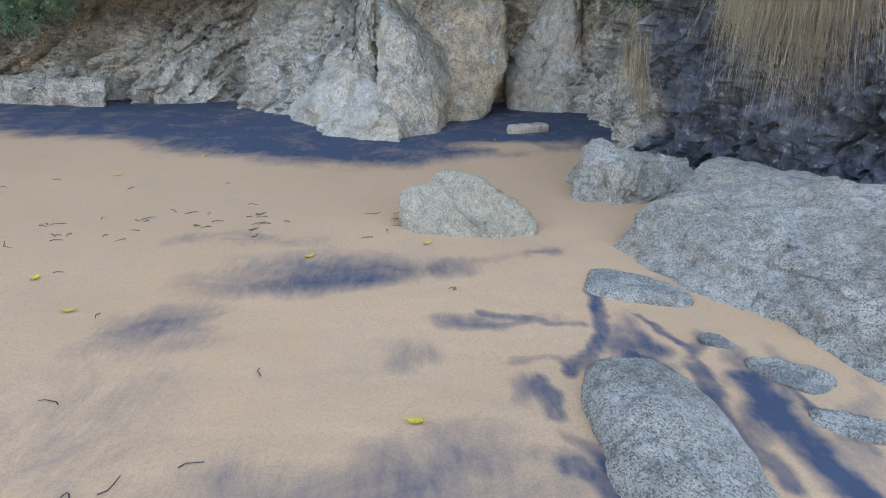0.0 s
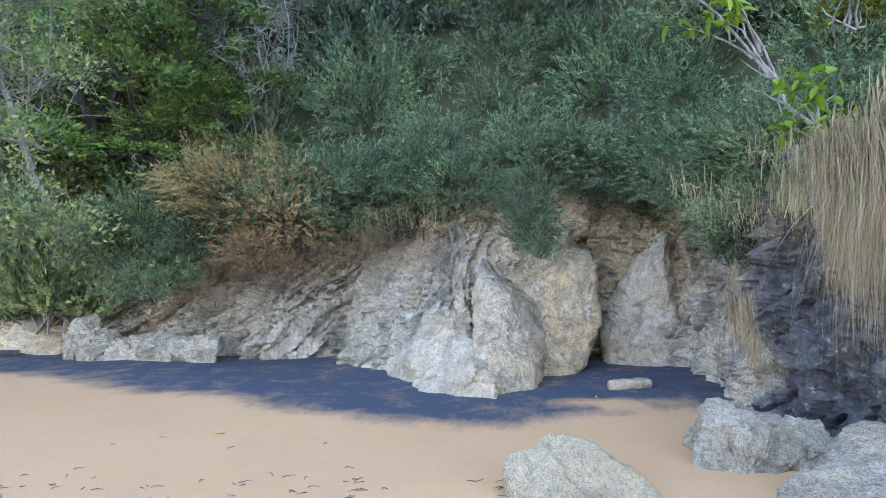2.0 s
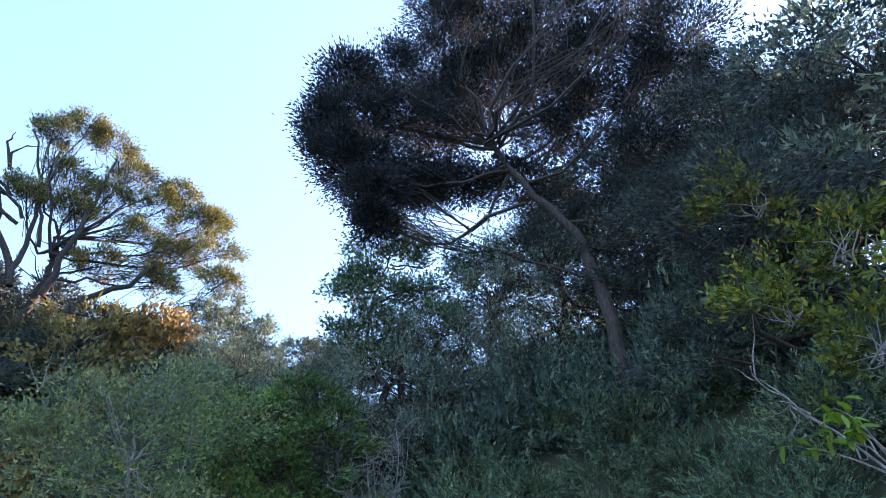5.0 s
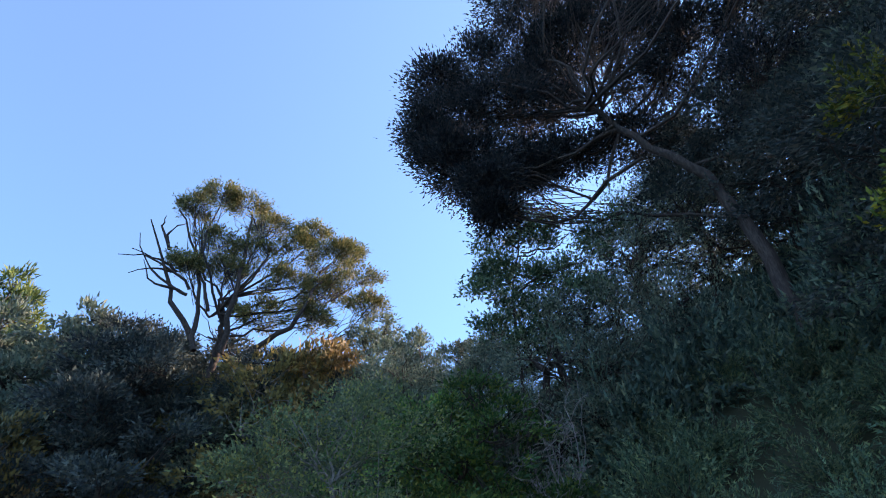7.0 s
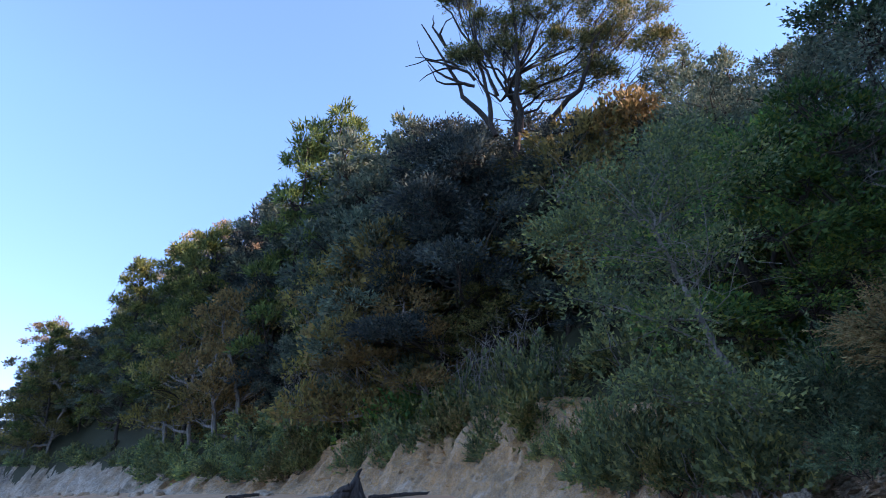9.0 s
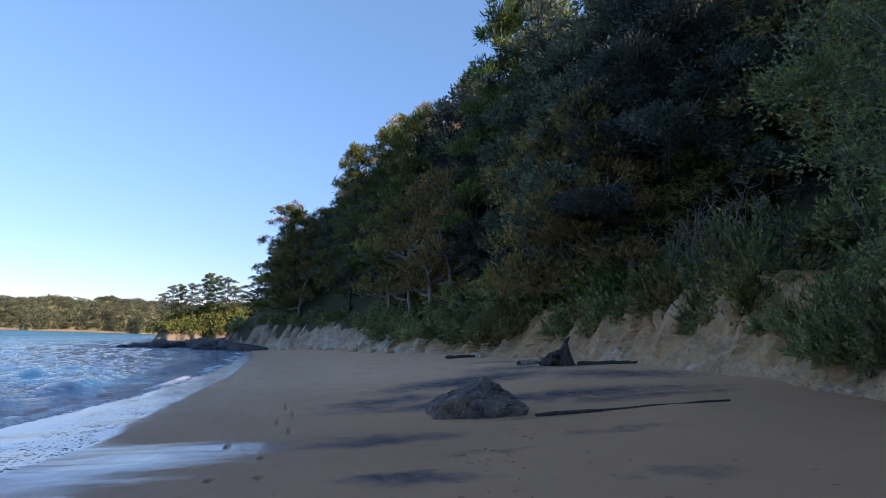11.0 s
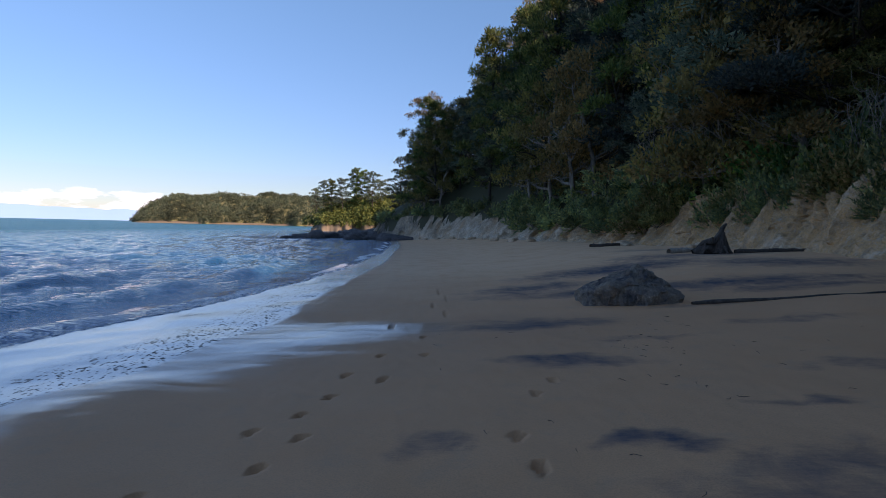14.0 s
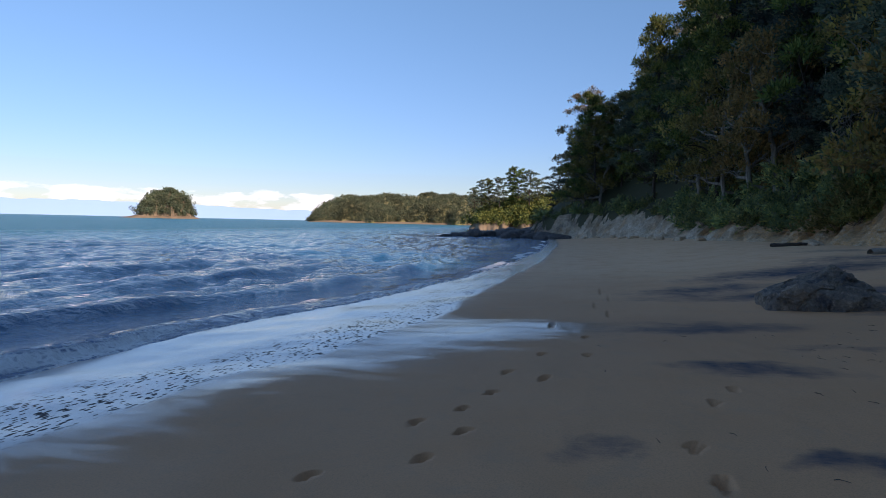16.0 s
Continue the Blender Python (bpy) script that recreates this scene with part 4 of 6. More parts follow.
def leaves(pos, axis, length, width, rng, droop=0.0, plain=False):
    """Pointed leaf blades: four-cornered and a little folded, or plain three-cornered ones."""
    axis = unit(np.asarray(axis, float))
    n = len(pos)
    length = np.broadcast_to(length, n) * rng.uniform(0.7, 1.25, n)
    width = np.broadcast_to(width, n) * rng.uniform(0.75, 1.25, n)
    side = unit(np.cross(axis, rng.normal(size=(n, 3))))
    nor = np.cross(side, axis)
    mid = pos + axis * (length * 0.45)[:, None] + nor * (length * 0.06)[:, None]
    tip = pos + axis * length[:, None] - np.array([0, 0, 1.0]) * (length * droop)[:, None]
    if plain:
        V = np.stack([pos + side * (width * 0.62)[:, None], tip, pos - side * (width * 0.62)[:, None]], 1).reshape(-1, 3)
        return V, np.arange(3 * n).reshape(-1, 3)
    V = np.stack([pos, mid - side * (width / 2)[:, None], tip, mid + side * (width / 2)[:, None]], 1).reshape(-1, 3)
    return V, np.arange(4 * n).reshape(-1, 4)


def curve_pts(a, b, n, bow, rng, wobble=0.0):
    """A bent line from a to b."""
    a, b = np.asarray(a, float), np.asarray(b, float)
    t = np.linspace(0, 1, n)[:, None]
    w = np.cumsum(rng.normal(size=(n, 3)), 0) * wobble * np.linalg.norm(b - a) / n
    w = w - w[-1] * t
    return a + (b - a) * t + np.asarray(bow, float) * np.sin(np.pi * t) + w


def clump_points(rng, centre, radii, n, lumps, sigma):
    """Leaf places in an uneven cloud: lumps scattered over a flattened ball, leaves scattered round each."""
    d = unit(rng.normal(size=(lumps, 3)))
    d[:, 2] = np.where(d[:, 2] < -0.35, -d[:, 2], d[:, 2])
    c = np.asarray(centre) + d * np.asarray(radii) * rng.uniform(0.55, 1.0, (lumps, 1))
    k = rng.integers(0, lumps, n)
    off = rng.normal(size=(n, 3)) * sigma * np.array([1, 1, 0.6])
    return c, c[k] + off, unit(off + (c[k] - np.asarray(centre)) * 0.5 + np.array([0, 0, 0.25]) + rng.normal(size=(n, 3)) * 0.25)


def make_tree(name, label, category, trunk, pads, leaf, bark, seed, count, length, width, radius=0.16, sigma=0.32, lumps=9, droop=0.1, bare=0, limb_size=0.5):
    """A tree: trunk points from the ground up, and pads (centre, radii) of foliage that limbs reach for."""
    rng = np.random.default_rng(seed)
    trunk = np.asarray(trunk, float)
    n = len(trunk)
    t = np.linspace(0, n - 1, n * 4)
    tp = np.stack([np.interp(t, np.arange(n), trunk[:, i]) for i in range(3)], -1)
    tp[1:-1] += rng.normal(size=tp[1:-1].shape) * radius * 0.25
    lines = [(tp, np.linspace(radius, radius * 0.4, len(tp)) * (1 + 0.5 * np.exp(-np.arange(len(tp)) / 1.2)))]
    V, F, base = [], [], 0
    per = count // len(pads)
    for c, r in pads:
        c, r = np.asarray(c, float), np.asarray(r, float)
        dist = np.linalg.norm(tp - c, axis=1) + 0.6 * np.maximum(tp[:, 2] - c[2] + 0.4 * np.linalg.norm((tp - c)[:, :2], axis=1), 0)
        k = max(int(np.argmin(dist)), 3)
        bow = rng.normal(size=3) * 0.12 * np.linalg.norm(c - tp[k]) + np.array([0, 0, -0.08 * np.linalg.norm(c - tp[k])])
        limb = curve_pts(tp[k], c, 8, bow, rng, 0.25)
        lr = radius * limb_size
        lines.append((limb, np.linspace(lr, lr * 0.3, 8), 4))
        lump, pos, axis = clump_points(rng, c, r, per, lumps, sigma)
        for q in lump[:: 3 if lumps < 8 else 2]:
            j = rng.integers(3, 8)
            lines.append((curve_pts(limb[j], q, 4, rng.normal(size=3) * 0.1, rng, 0.2), np.linspace(lr * 0.28, 0.008, 4), 3))
        v, f = leaves(pos, axis, length, width, rng, droop, True)
        V.append(v)
        F.append(f + base)
        base += len(v)
    for _ in range(bare):
        k = rng.integers(len(tp) // 2, len(tp))
        q = tp[k] + unit(rng.normal(size=3) + np.array([0, 0, 0.6])) * rng.uniform(0.8, 2.2)
        lines.append((curve_pts(tp[k], q, 6, rng.normal(size=3) * 0.2, rng, 0.4), np.linspace(max(radius * 0.13, 0.008), 0.004, 6)))
    root = tagged(new(name), label, category)
    part("trunk", mesh_from("trunk", *tubes(lines), [bark]), root)
    part("crown", mesh_from("crown", np.concatenate(V), np.concatenate(F), [leaf], False), root)
    return root


def make_bush(name, label, seed, radius, height, sprigs, blades, length, width, leaf, bark, reach=0.42, rise=0.5, open_=0.6):
    """A shrub of leafy sprigs on woody stems."""
    rng = np.random.default_rng(seed)
    bough = unit(rng.normal(size=(max(sprigs // 20, 9), 3)) * np.array([1, 1, 0.9]) + np.array([0, 0, 0.25]))
    mine = rng.integers(0, len(bough), sprigs)
    d = unit(bough[mine] + rng.normal(size=(sprigs, 3)) * 0.2)
    d[:, 2] = np.abs(d[:, 2]) * np.where(rng.random(sprigs) < 0.28, -0.35, 1.0)
    lump = 0.68 + 0.8 * fbm(d[:, 0] * 1.7 + seed, d[:, 1] * 1.7, d[:, 2] * 1.7, 2, seed)
    root_pt = d * np.array([radius, radius, height]) * (lump * rng.uniform(0.6, 1.25, len(bough))[mine] * rng.uniform(0.5, 1.0, sprigs) ** 0.6)[:, None] + np.array([0, 0, height * 0.12])
    way = unit(d + np.array([0, 0, rise]) + rng.normal(size=(sprigs, 3)) * 0.3)
    long = reach * rng.uniform(0.6, 1.3, sprigs)
    k = np.repeat(np.arange(sprigs), blades)
    t = np.tile(np.linspace(0.12, 1.0, blades), sprigs)
    around = unit(np.cross(way[k], rng.normal(size=(len(k), 3))))
    pos = root_pt[k] + way[k] * (long[k] * t)[:, None]
    pos[:, 2] -= 0.12 * (long[k] * t) ** 2
    v, f = leaves(pos, way[k] + around * open_, length, width, rng, 0.0, length < 0.15)
    lines = []
    for i in rng.choice(sprigs, min(sprigs, 9), False):
        lines.append((curve_pts((rng.normal() * 0.1, rng.normal() * 0.1, -0.25), root_pt[i] + way[i] * long[i] * 0.5, 5, rng.normal(size=3) * 0.08, rng, 0.2), np.linspace(0.022, 0.005, 5)))
    root = tagged(new(name), label, "bush")
    part("woody_base", mesh_from("woody_base", *tubes(lines, 3), [bark]), root)
    part("foliage", mesh_from("foliage", v, f, [leaf], False), root)
    return root


GORSE = leaf_material("gorse_green", [(0.05, 0.1, 0.06), (0.092, 0.165, 0.1), (0.145, 0.23, 0.128), (0.25, 0.29, 0.13)], 0.5, 0.35)
GREEN = leaf_material("broadleaf_green", [(0.037, 0.092, 0.0285), (0.0748, 0.16, 0.0475), (0.128, 0.224, 0.057), (0.264, 0.28, 0.0475)], 0.35, 0.3)
# Darker copy of the gorse leaf: the upper slope's shade is in the colour.
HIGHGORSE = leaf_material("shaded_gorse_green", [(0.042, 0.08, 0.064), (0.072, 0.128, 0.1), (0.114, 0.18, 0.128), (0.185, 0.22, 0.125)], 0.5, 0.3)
DARK = leaf_material("kanuka_dark", [(0.0689, 0.104, 0.085), (0.108, 0.152, 0.113), (0.155, 0.198, 0.133), (0.216, 0.216, 0.143)], 0.6)
INK = leaf_material("blue_black_green", [(0.0356, 0.0519, 0.052), (0.0584, 0.0811, 0.0762), (0.0895, 0.113, 0.0956), (0.138, 0.138, 0.104)], 0.65)
OLIVE = leaf_material("kanuka_olive", [(0.0822, 0.0987, 0.0374), (0.149, 0.157, 0.0517), (0.246, 0.222, 0.0747), (0.329, 0.246, 0.103)], 0.5)
DEAD = leaf_material("dead_gorse_brown", [(0.15, 0.09, 0.045), (0.25, 0.155, 0.075), (0.34, 0.225, 0.11), (0.16, 0.15, 0.075)], 0.7)
YELLOW = leaf_material("yellow_green", [(0.05, 0.085, 0.015), (0.09, 0.12, 0.02), (0.14, 0.16, 0.025), (0.34, 0.26, 0.03)], 0.5)
PINE = leaf_material("pine_green", [(0.0468, 0.078, 0.0276), (0.0936, 0.133, 0.0396), (0.156, 0.187, 0.0468), (0.203, 0.218, 0.0624)], 0.5)
BARK = bark_material("dark_bark", (0.09, 0.07, 0.055), (0.03, 0.024, 0.02))
WOODY = leaf_material("grey_olive", [(0.0996, 0.146, 0.0791), (0.152, 0.208, 0.103), (0.23, 0.276, 0.126), (0.384, 0.367, 0.111)], 0.5, 0.3)
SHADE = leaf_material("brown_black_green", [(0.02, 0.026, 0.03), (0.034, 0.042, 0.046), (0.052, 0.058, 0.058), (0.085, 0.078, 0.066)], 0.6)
BROAD = leaf_material("dark_broadleaf", [(0.0319, 0.075, 0.045), (0.0531, 0.11, 0.06), (0.085, 0.15, 0.075), (0.139, 0.19, 0.09)], 0.4, 0.15)
GREYBARK = bark_material("pale_bark", (0.34, 0.31, 0.27), (0.12, 0.105, 0.09))

placed = {}


protos = {}


def stand(kind, x, y, z, turn, scale, stretch=1.0, group=""):
    """Plants are built at the origin with unit scale; every standing one takes its own pose."""
    proto = protos[kind]
    m = Matrix.LocRotScale((x, y, z), Euler((0, 0, radians(turn))), (scale, scale, scale * stretch))
    if kind not in placed:
        placed[kind] = m
        ob = proto
    else:
        ob = copy_thing(proto, m)
        ob.matrix_basis = m
    if group:
        ob["group"] = group
    return ob


def height(l, s):
    return float(np.ravel(hill_z(l, s))[0])


def settle():
    """Move the prototypes to their own places, last of all."""
    for kind, m in placed.items():
        protos[kind].matrix_basis = m
    for kind in set(protos) - set(placed):
        for ob in list(protos[kind].children) + [protos[kind]]:
            bpy.data.objects.remove(ob)


for i in range(3):
    protos["gorse%d" % i] = make_bush("gorse_bush", "dense blue-green gorse bush on the slope above the cliff", 100 + i, 1.5, 1.45, 540, 9, 0.112, 0.034, GORSE, BARK, 0.5, 0.3, 0.8)
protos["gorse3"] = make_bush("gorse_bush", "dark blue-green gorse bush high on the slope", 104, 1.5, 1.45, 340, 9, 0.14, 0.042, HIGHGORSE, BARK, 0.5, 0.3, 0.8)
protos["dead"] = make_bush("dead_bush", "dry rust-brown dead gorse bush", 110, 1.0, 0.85, 700, 13, 0.065, 0.02, DEAD, BARK, 0.4, -0.15, 0.9)
for i in range(2):
    protos["shrub%d" % i] = make_bush("shrub", "bright green broadleaf shrub with glossy leaves", 120 + i, 1.0, 1.0, 230, 9, 0.14, 0.065, GREEN, BARK, 0.4, 0.6, 0.9)
protos["olive"] = make_bush("shrub", "olive-green small-leaved shrub on the bank", 125, 1.0, 1.1, 230, 10, 0.12, 0.046, OLIVE, BARK, 0.45, 0.7, 0.7)


def random_tree(name, label, leaf, bark, seed, h=9.0, spreadout=2.6, n_pads=12, count=3800, length=0.36, width=0.16, slim=False, sigma=0.29):
    rng = np.random.default_rng(seed)
    trunk = [(0, 0, -0.5), (rng.normal() * 0.3, rng.normal() * 0.3, h * 0.3), (rng.normal() * 0.5, rng.normal() * 0.5, h * 0.6), (rng.normal() * 0.6, rng.normal() * 0.6, h * 0.85)]
    pads = []
    for i in range(n_pads):
        a, t = i * 2.4 + rng.normal() * 0.3, (i + 0.5) / n_pads
        zz = h * (0.12 + 0.84 * t)
        rr = spreadout * (1 - t) ** 0.7 * 1.1 if slim else spreadout * (0.55 + 0.6 * math.sin(math.pi * min(t + 0.15, 1)))
        rr *= rng.uniform(0.65, 1.1)
        pads.append(((rr * math.cos(a), rr * math.sin(a), zz), (1.45, 1.45, 0.6) if not slim else (0.95, 0.95, 0.35)))
    pads.append(((trunk[-1][0], trunk[-1][1], h * 0.95), (0.9, 0.9, 0.9)))
    return make_tree(name, label, "tree", trunk, pads, leaf, bark, seed, count, length, width, 0.15, sigma, 13)


for i in range(4):
    protos["kanuka%d" % i] = random_tree("tree", "dark-leaved coastal tree on the steep hillside", DARK, BARK, 200 + i, 9.5, 2.7, 16, 11000, 0.22, 0.09, False, 0.2)
for i in range(2):
    protos["olivetree%d" % i] = random_tree("tree", "olive-brown coastal tree on the hillside", OLIVE, BARK, 210 + i, 8.5, 2.5, 14, 10000, 0.2, 0.085, False, 0.2)
protos["fine"] = random_tree("tree", "dark fine-leaved tree on the crest of the slope", INK, BARK, 205, 9.5, 2.9, 18, 25000, 0.125, 0.05, False, 0.22)
protos["inky"] = random_tree("tree", "blue-black dense tree on the shaded hillside", INK, BARK, 206, 9.5, 2.8, 15, 15000, 0.17, 0.065, False, 0.22)
protos["inkyfar"] = random_tree("tree", "blue-black dense tree on the shaded hillside", INK, BARK, 207, 9.5, 2.8, 16, 9500, 0.25, 0.095, False, 0.22)
protos["pine"] = random_tree("pine_tree", "tall pine with tiered branches on the hill", PINE, BARK, 220, 13.0, 3.3, 26, 9000, 0.34, 0.085, True, 0.2)
protos["greentree"] = random_tree("tree", "light green broadleaf tree on the slope", GREEN, BARK, 230, 6.0, 2.0, 14, 11000, 0.13, 0.062, False, 0.17)




YELLOWTREE = leaf_material("yellow_and_sunlit", [(0.115, 0.0972, 0.0439), (0.218, 0.164, 0.0615), (0.321, 0.225, 0.0702), (0.184, 0.158, 0.0615)], 0.5)
WHITEBARK = bark_material("white_bark", (0.5, 0.45, 0.38), (0.26, 0.23, 0.19))


def at_bearing(az, d, el):
    """A place seen from the viewer's first stand at a bearing, a distance over the ground and an elevation."""
    x, y = polar(az, d)
    return np.array([x, y, EYE + d * math.tan(radians(el))])


def slope_at(az, d):
    """Height of the hillside at a bearing and distance."""
    return height(*ls(*polar(az, d)))


def stand_to(kind, az, d, el_top, tall, group, wide=None):
    """Root a plant on the slope so that its top reaches an elevation."""
    l, t = ls(*polar(az, d))
    while t < float(hill_foot(l)) + 0.9 and d < 120:
        d += 0.5
        l, t = ls(*polar(az, d))
    x, y, z = at_bearing(az, d, el_top)
    base = slope_at(az, d) - 0.3
    up = min(max((z - base) / tall, 0.45), 1.9)
    w = wide or min(max(up, 0.7), 1.2)
    stand(kind, x, y, base, az * 13.7, w, up / w, group)


protos["bankfar"] = make_bush("shrub", "dull green shrub on the far part of the bank", 128, 1.0, 1.1, 130, 8, 0.2, 0.08, WOODY, GREYBARK, 0.45, 0.6, 0.7)
protos["bank"] = make_bush("shrub", "dull green small-leaved shrub leaning over the bank", 127, 1.0, 1.1, 240, 9, 0.12, 0.05, WOODY, GREYBARK, 0.45, 0.6, 0.7)


def clothe():
    rng = np.random.default_rng(7)
    # gorse over the slope before the viewer
    for e0 in np.arange(-0.1, 16, 1.65):
        for l0 in np.arange(-6.0, 7.5, 1.6):
            l, e = l0 + rng.uniform(-0.6, 0.6), e0 + rng.uniform(-0.5, 0.5)
            s = float(hill_foot(l)) + e
            if l < -4.5 and e > 10:
                continue
            x, y = xy(l, s)
            az = math.degrees(math.atan2(-x, y))
            if 18 < az < 30 and e < 1.4:
                continue
            if az > 29 and rng.random() < 0.8:
                kind = str(rng.choice(["shrub0", "shrub1", "olive"]))
            else:
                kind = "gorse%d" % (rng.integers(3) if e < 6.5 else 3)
            small = (0.62 if e < 0.9 else 1.0) * (0.78 if kind[:5] == "gorse" else 1.2)
            stand(kind, x, y, height(l, s) - 0.05, rng.uniform(0, 360), small * rng.uniform(0.8, 1.35), rng.uniform(0.85, 1.2), "bushes on the slope")
    for az, d, el, sc in ((22.5, 10.4, 8.2, 1.0), (26.5, 10.7, 10.4, 1.0), (22, 10.9, 11.5, 0.95), (29, 11.2, 11.5, 0.8), (24.5, 10.2, 6.2, 0.6)):
        x, y, z = at_bearing(az, d, el)
        stand("dead", x, y, z - 0.45, az * 9, sc, 0.9, "dry bushes")
    # bushes that lean out over the cliff's edge
    for az in np.arange(-20, 35, 1.5):
        el = float(np.interp(az, [-20, -15, -9, -5, -1, 4, 10, 14.7, 20, 24.7, 28.6, 34], [9.2, 9.8, 10.2, 11.2, 10.9, 10.3, 9.3, 7.9, 6.6, 5.4, 5.6, 4.2]))
        d = float(np.interp(az, [-20, -15, -10, -5, 4, 14.7, 24, 28, 34], [7.0, 8.7, 9.7, 10.4, 10.0, 10.3, 10.8, 11.2, 12.0]))
        x, y, z = at_bearing(az + rng.uniform(-0.8, 0.8), d + rng.uniform(-0.2, 0.7), el + rng.uniform(-2.0, 2.4))
        kind = "dead" if 20 < az < 27 and rng.random() < 0.3 else "gorse%d" % rng.integers(3)
        stand(kind, x, y, z, rng.uniform(0, 360), rng.uniform(0.45, 1.15) * (1.0 if kind == "dead" else 0.72), rng.uniform(0.8, 1.0), "bushes on the slope")
    # clumps that hang down the rock face
    for az, d, el, sc in ((0.4, 8.9, 7.6, 0.4), (0.2, 8.7, 5.6, 0.34), (-0.4, 8.6, 4.2, 0.26), (-13.5, 8.6, 8.2, 0.36), (-15.5, 8.1, 6.6, 0.42), (-17.5, 7.6, 5.2, 0.42), (-16.0, 7.9, 3.4, 0.32), (-19.0, 7.1, 7.0, 0.38), (31.5, 11.2, 2.2, 0.5), (34, 11.6, 3.5, 0.6), (29.5, 11.0, 4.2, 0.5), (33, 11.0, 0.8, 0.4)):
        x, y, z = at_bearing(az, d, el)
        stand("gorse%d" % rng.integers(3), x, y, z, rng.uniform(0, 360), sc, 1.1, "bushes on the slope")
    for az, d, el in ((-7, 15.5, 43), (-3, 16, 42.5), (1, 16, 42), (5, 16.2, 41), (9, 16.5, 40), (13, 16.5, 38.5), (-1, 17, 45), (4, 17.2, 44), (8, 17.5, 42.5), (-5, 17, 46), (16, 16.5, 37)):
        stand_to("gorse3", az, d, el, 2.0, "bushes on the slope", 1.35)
    # bushes over the dark rock's top
    for az in np.arange(-34, -17, 2.2):
        for d in (7.9, 9.0):
            x, y = polar(az + rng.uniform(-0.9, 0.9), d + rng.uniform(-0.3, 0.3))
            stand("gorse%d" % rng.integers(3), x, y, 2.9 + 0.25 * (d - 6.4), rng.uniform(0, 360), rng.uniform(0.35, 0.55), 1.0, "bushes on the slope")
    # the wooded hill down the beach
    for l0 in np.concatenate([np.arange(8, 46, 2.8), np.arange(46, 104, 3.6)]):
        for e0 in (4.2, 6.8, 9.8):
            l, e = l0 + rng.uniform(-1.2, 1.2), e0 + rng.uniform(-1.0, 1.0)
            s = float(hill_foot(l)) + e - 1.0
            x, y = xy(l, s)
            kind = rng.choice(["kanuka0", "kanuka1", "kanuka2", "inky", "olivetree0", "olivetree1"], p=[0.2, 0.18, 0.18, 0.28, 0.08, 0.08])
            if kind == "inky" and l > 24:
                kind = "inkyfar"
            sc = rng.uniform(0.85, 1.2) * float(np.interp(l, [8, 16, 26, 45, 70, 90, 104], [0.5, 0.75, 1.05, 1.15, 1.1, 0.8, 0.5])) * float(np.interp(e, [3, 6.5], [0.55, 1.0]))
            stand(str(kind), x, y, height(l, s) - 0.3, rng.uniform(0, 360), sc, rng.uniform(0.9, 1.15), "trees on the hill")
    for l0 in np.concatenate([np.arange(8, 50, 1.7), np.arange(50, 100, 3.0)]):
        for lo, hi in ((0.7, 1.5), (2.0, 3.4)):
            l, e = l0 + rng.uniform(-0.8, 0.8), rng.uniform(lo, hi) + (0.4 if l0 > 52 else 0.0)
            if lo > 1 and l > 50:
                continue
            s = float(hill_foot(l)) + e - 0.95
            x, y = xy(l, s)
            kind = str(rng.choice(["olive", "bank", "bank", "bank"])) if l < 32 else "bankfar"
            stand(kind, x, y, height(l, s) - 0.3, rng.uniform(0, 360), rng.uniform(1.0, 1.7), 1.0, "shrubs along the bank")
    # shrubs that hang over the face of the bank, in patches
    for l in np.arange(13, 50, 0.8):
        if float(fbm(l * 0.22, 3.0, 0, 2, 61)[0]) < (0.1 if 14 < l < 27 else -0.12):
            continue
        part_way = rng.uniform(0.45, 1.0)
        s = float(foot(l)) + 0.5 + 1.5 * part_way + rng.uniform(-0.2, 0.2)
        x, y = xy(l, s)
        stand(str(rng.choice(["bank", "bank", "olive"])) if l < 32 else "bankfar", x, y, float(sand_z(l, s)) + 1.7 * part_way, rng.uniform(0, 360), rng.uniform(0.6, 1.05), rng.uniform(0.8, 1.1), "shrubs along the bank")
    # shrubs that come down to the sand where the bank is low
    for l in np.arange(7.0, 12.0, 0.7):
        for up in (0.7,):
            s = float(foot(l)) + rng.uniform(-0.25, 0.25) + up
            x, y = xy(l + rng.uniform(-0.3, 0.3), s)
            stand(str(rng.choice(["bank", "olive", "bank"])), x, y, float(sand_z(l, s)) - 0.1 + up, rng.uniform(0, 360), rng.uniform(0.7, 1.15), rng.uniform(0.9, 1.2), "shrubs along the bank")
    # the wood goes on over the slope up the beach: unseen, added for shade
    for l0 in np.arange(-40, -7, 8.0):
        for e0 in (5, 11):
            l, e = l0 + rng.uniform(-1.2, 1.2), e0 + rng.uniform(-1.0, 1.0)
            x, y = xy(l, float(hill_foot(l)) + e)
            stand("kanuka%d" % rng.integers(4), x, y, height(l, float(hill_foot(l)) + e) - 0.3, rng.uniform(0, 360), rng.uniform(0.8, 1.05), 1.0, "trees on the hill")
    for az, d, el in ((-13, 19, 53), (-20, 17, 52), (-5, 21, 50), (3, 22, 47), (-28, 14, 50), (-14, 22, 57), (-17, 16.5, 46), (-23, 13.5, 45), (-6, 18.5, 47), (1, 19.5, 46)):
        stand_to("fine", az, d, el, 10.6, "trees on the hill", 1.15)
        for side in (-3.5, 0.5, 4):
            x, y = polar(az + side, d - 1.3)
            stand("gorse3", x, y, slope_at(az + side, d - 1.3) - 0.2, az * 31 + side, 1.2, 1.2, "bushes on the slope")
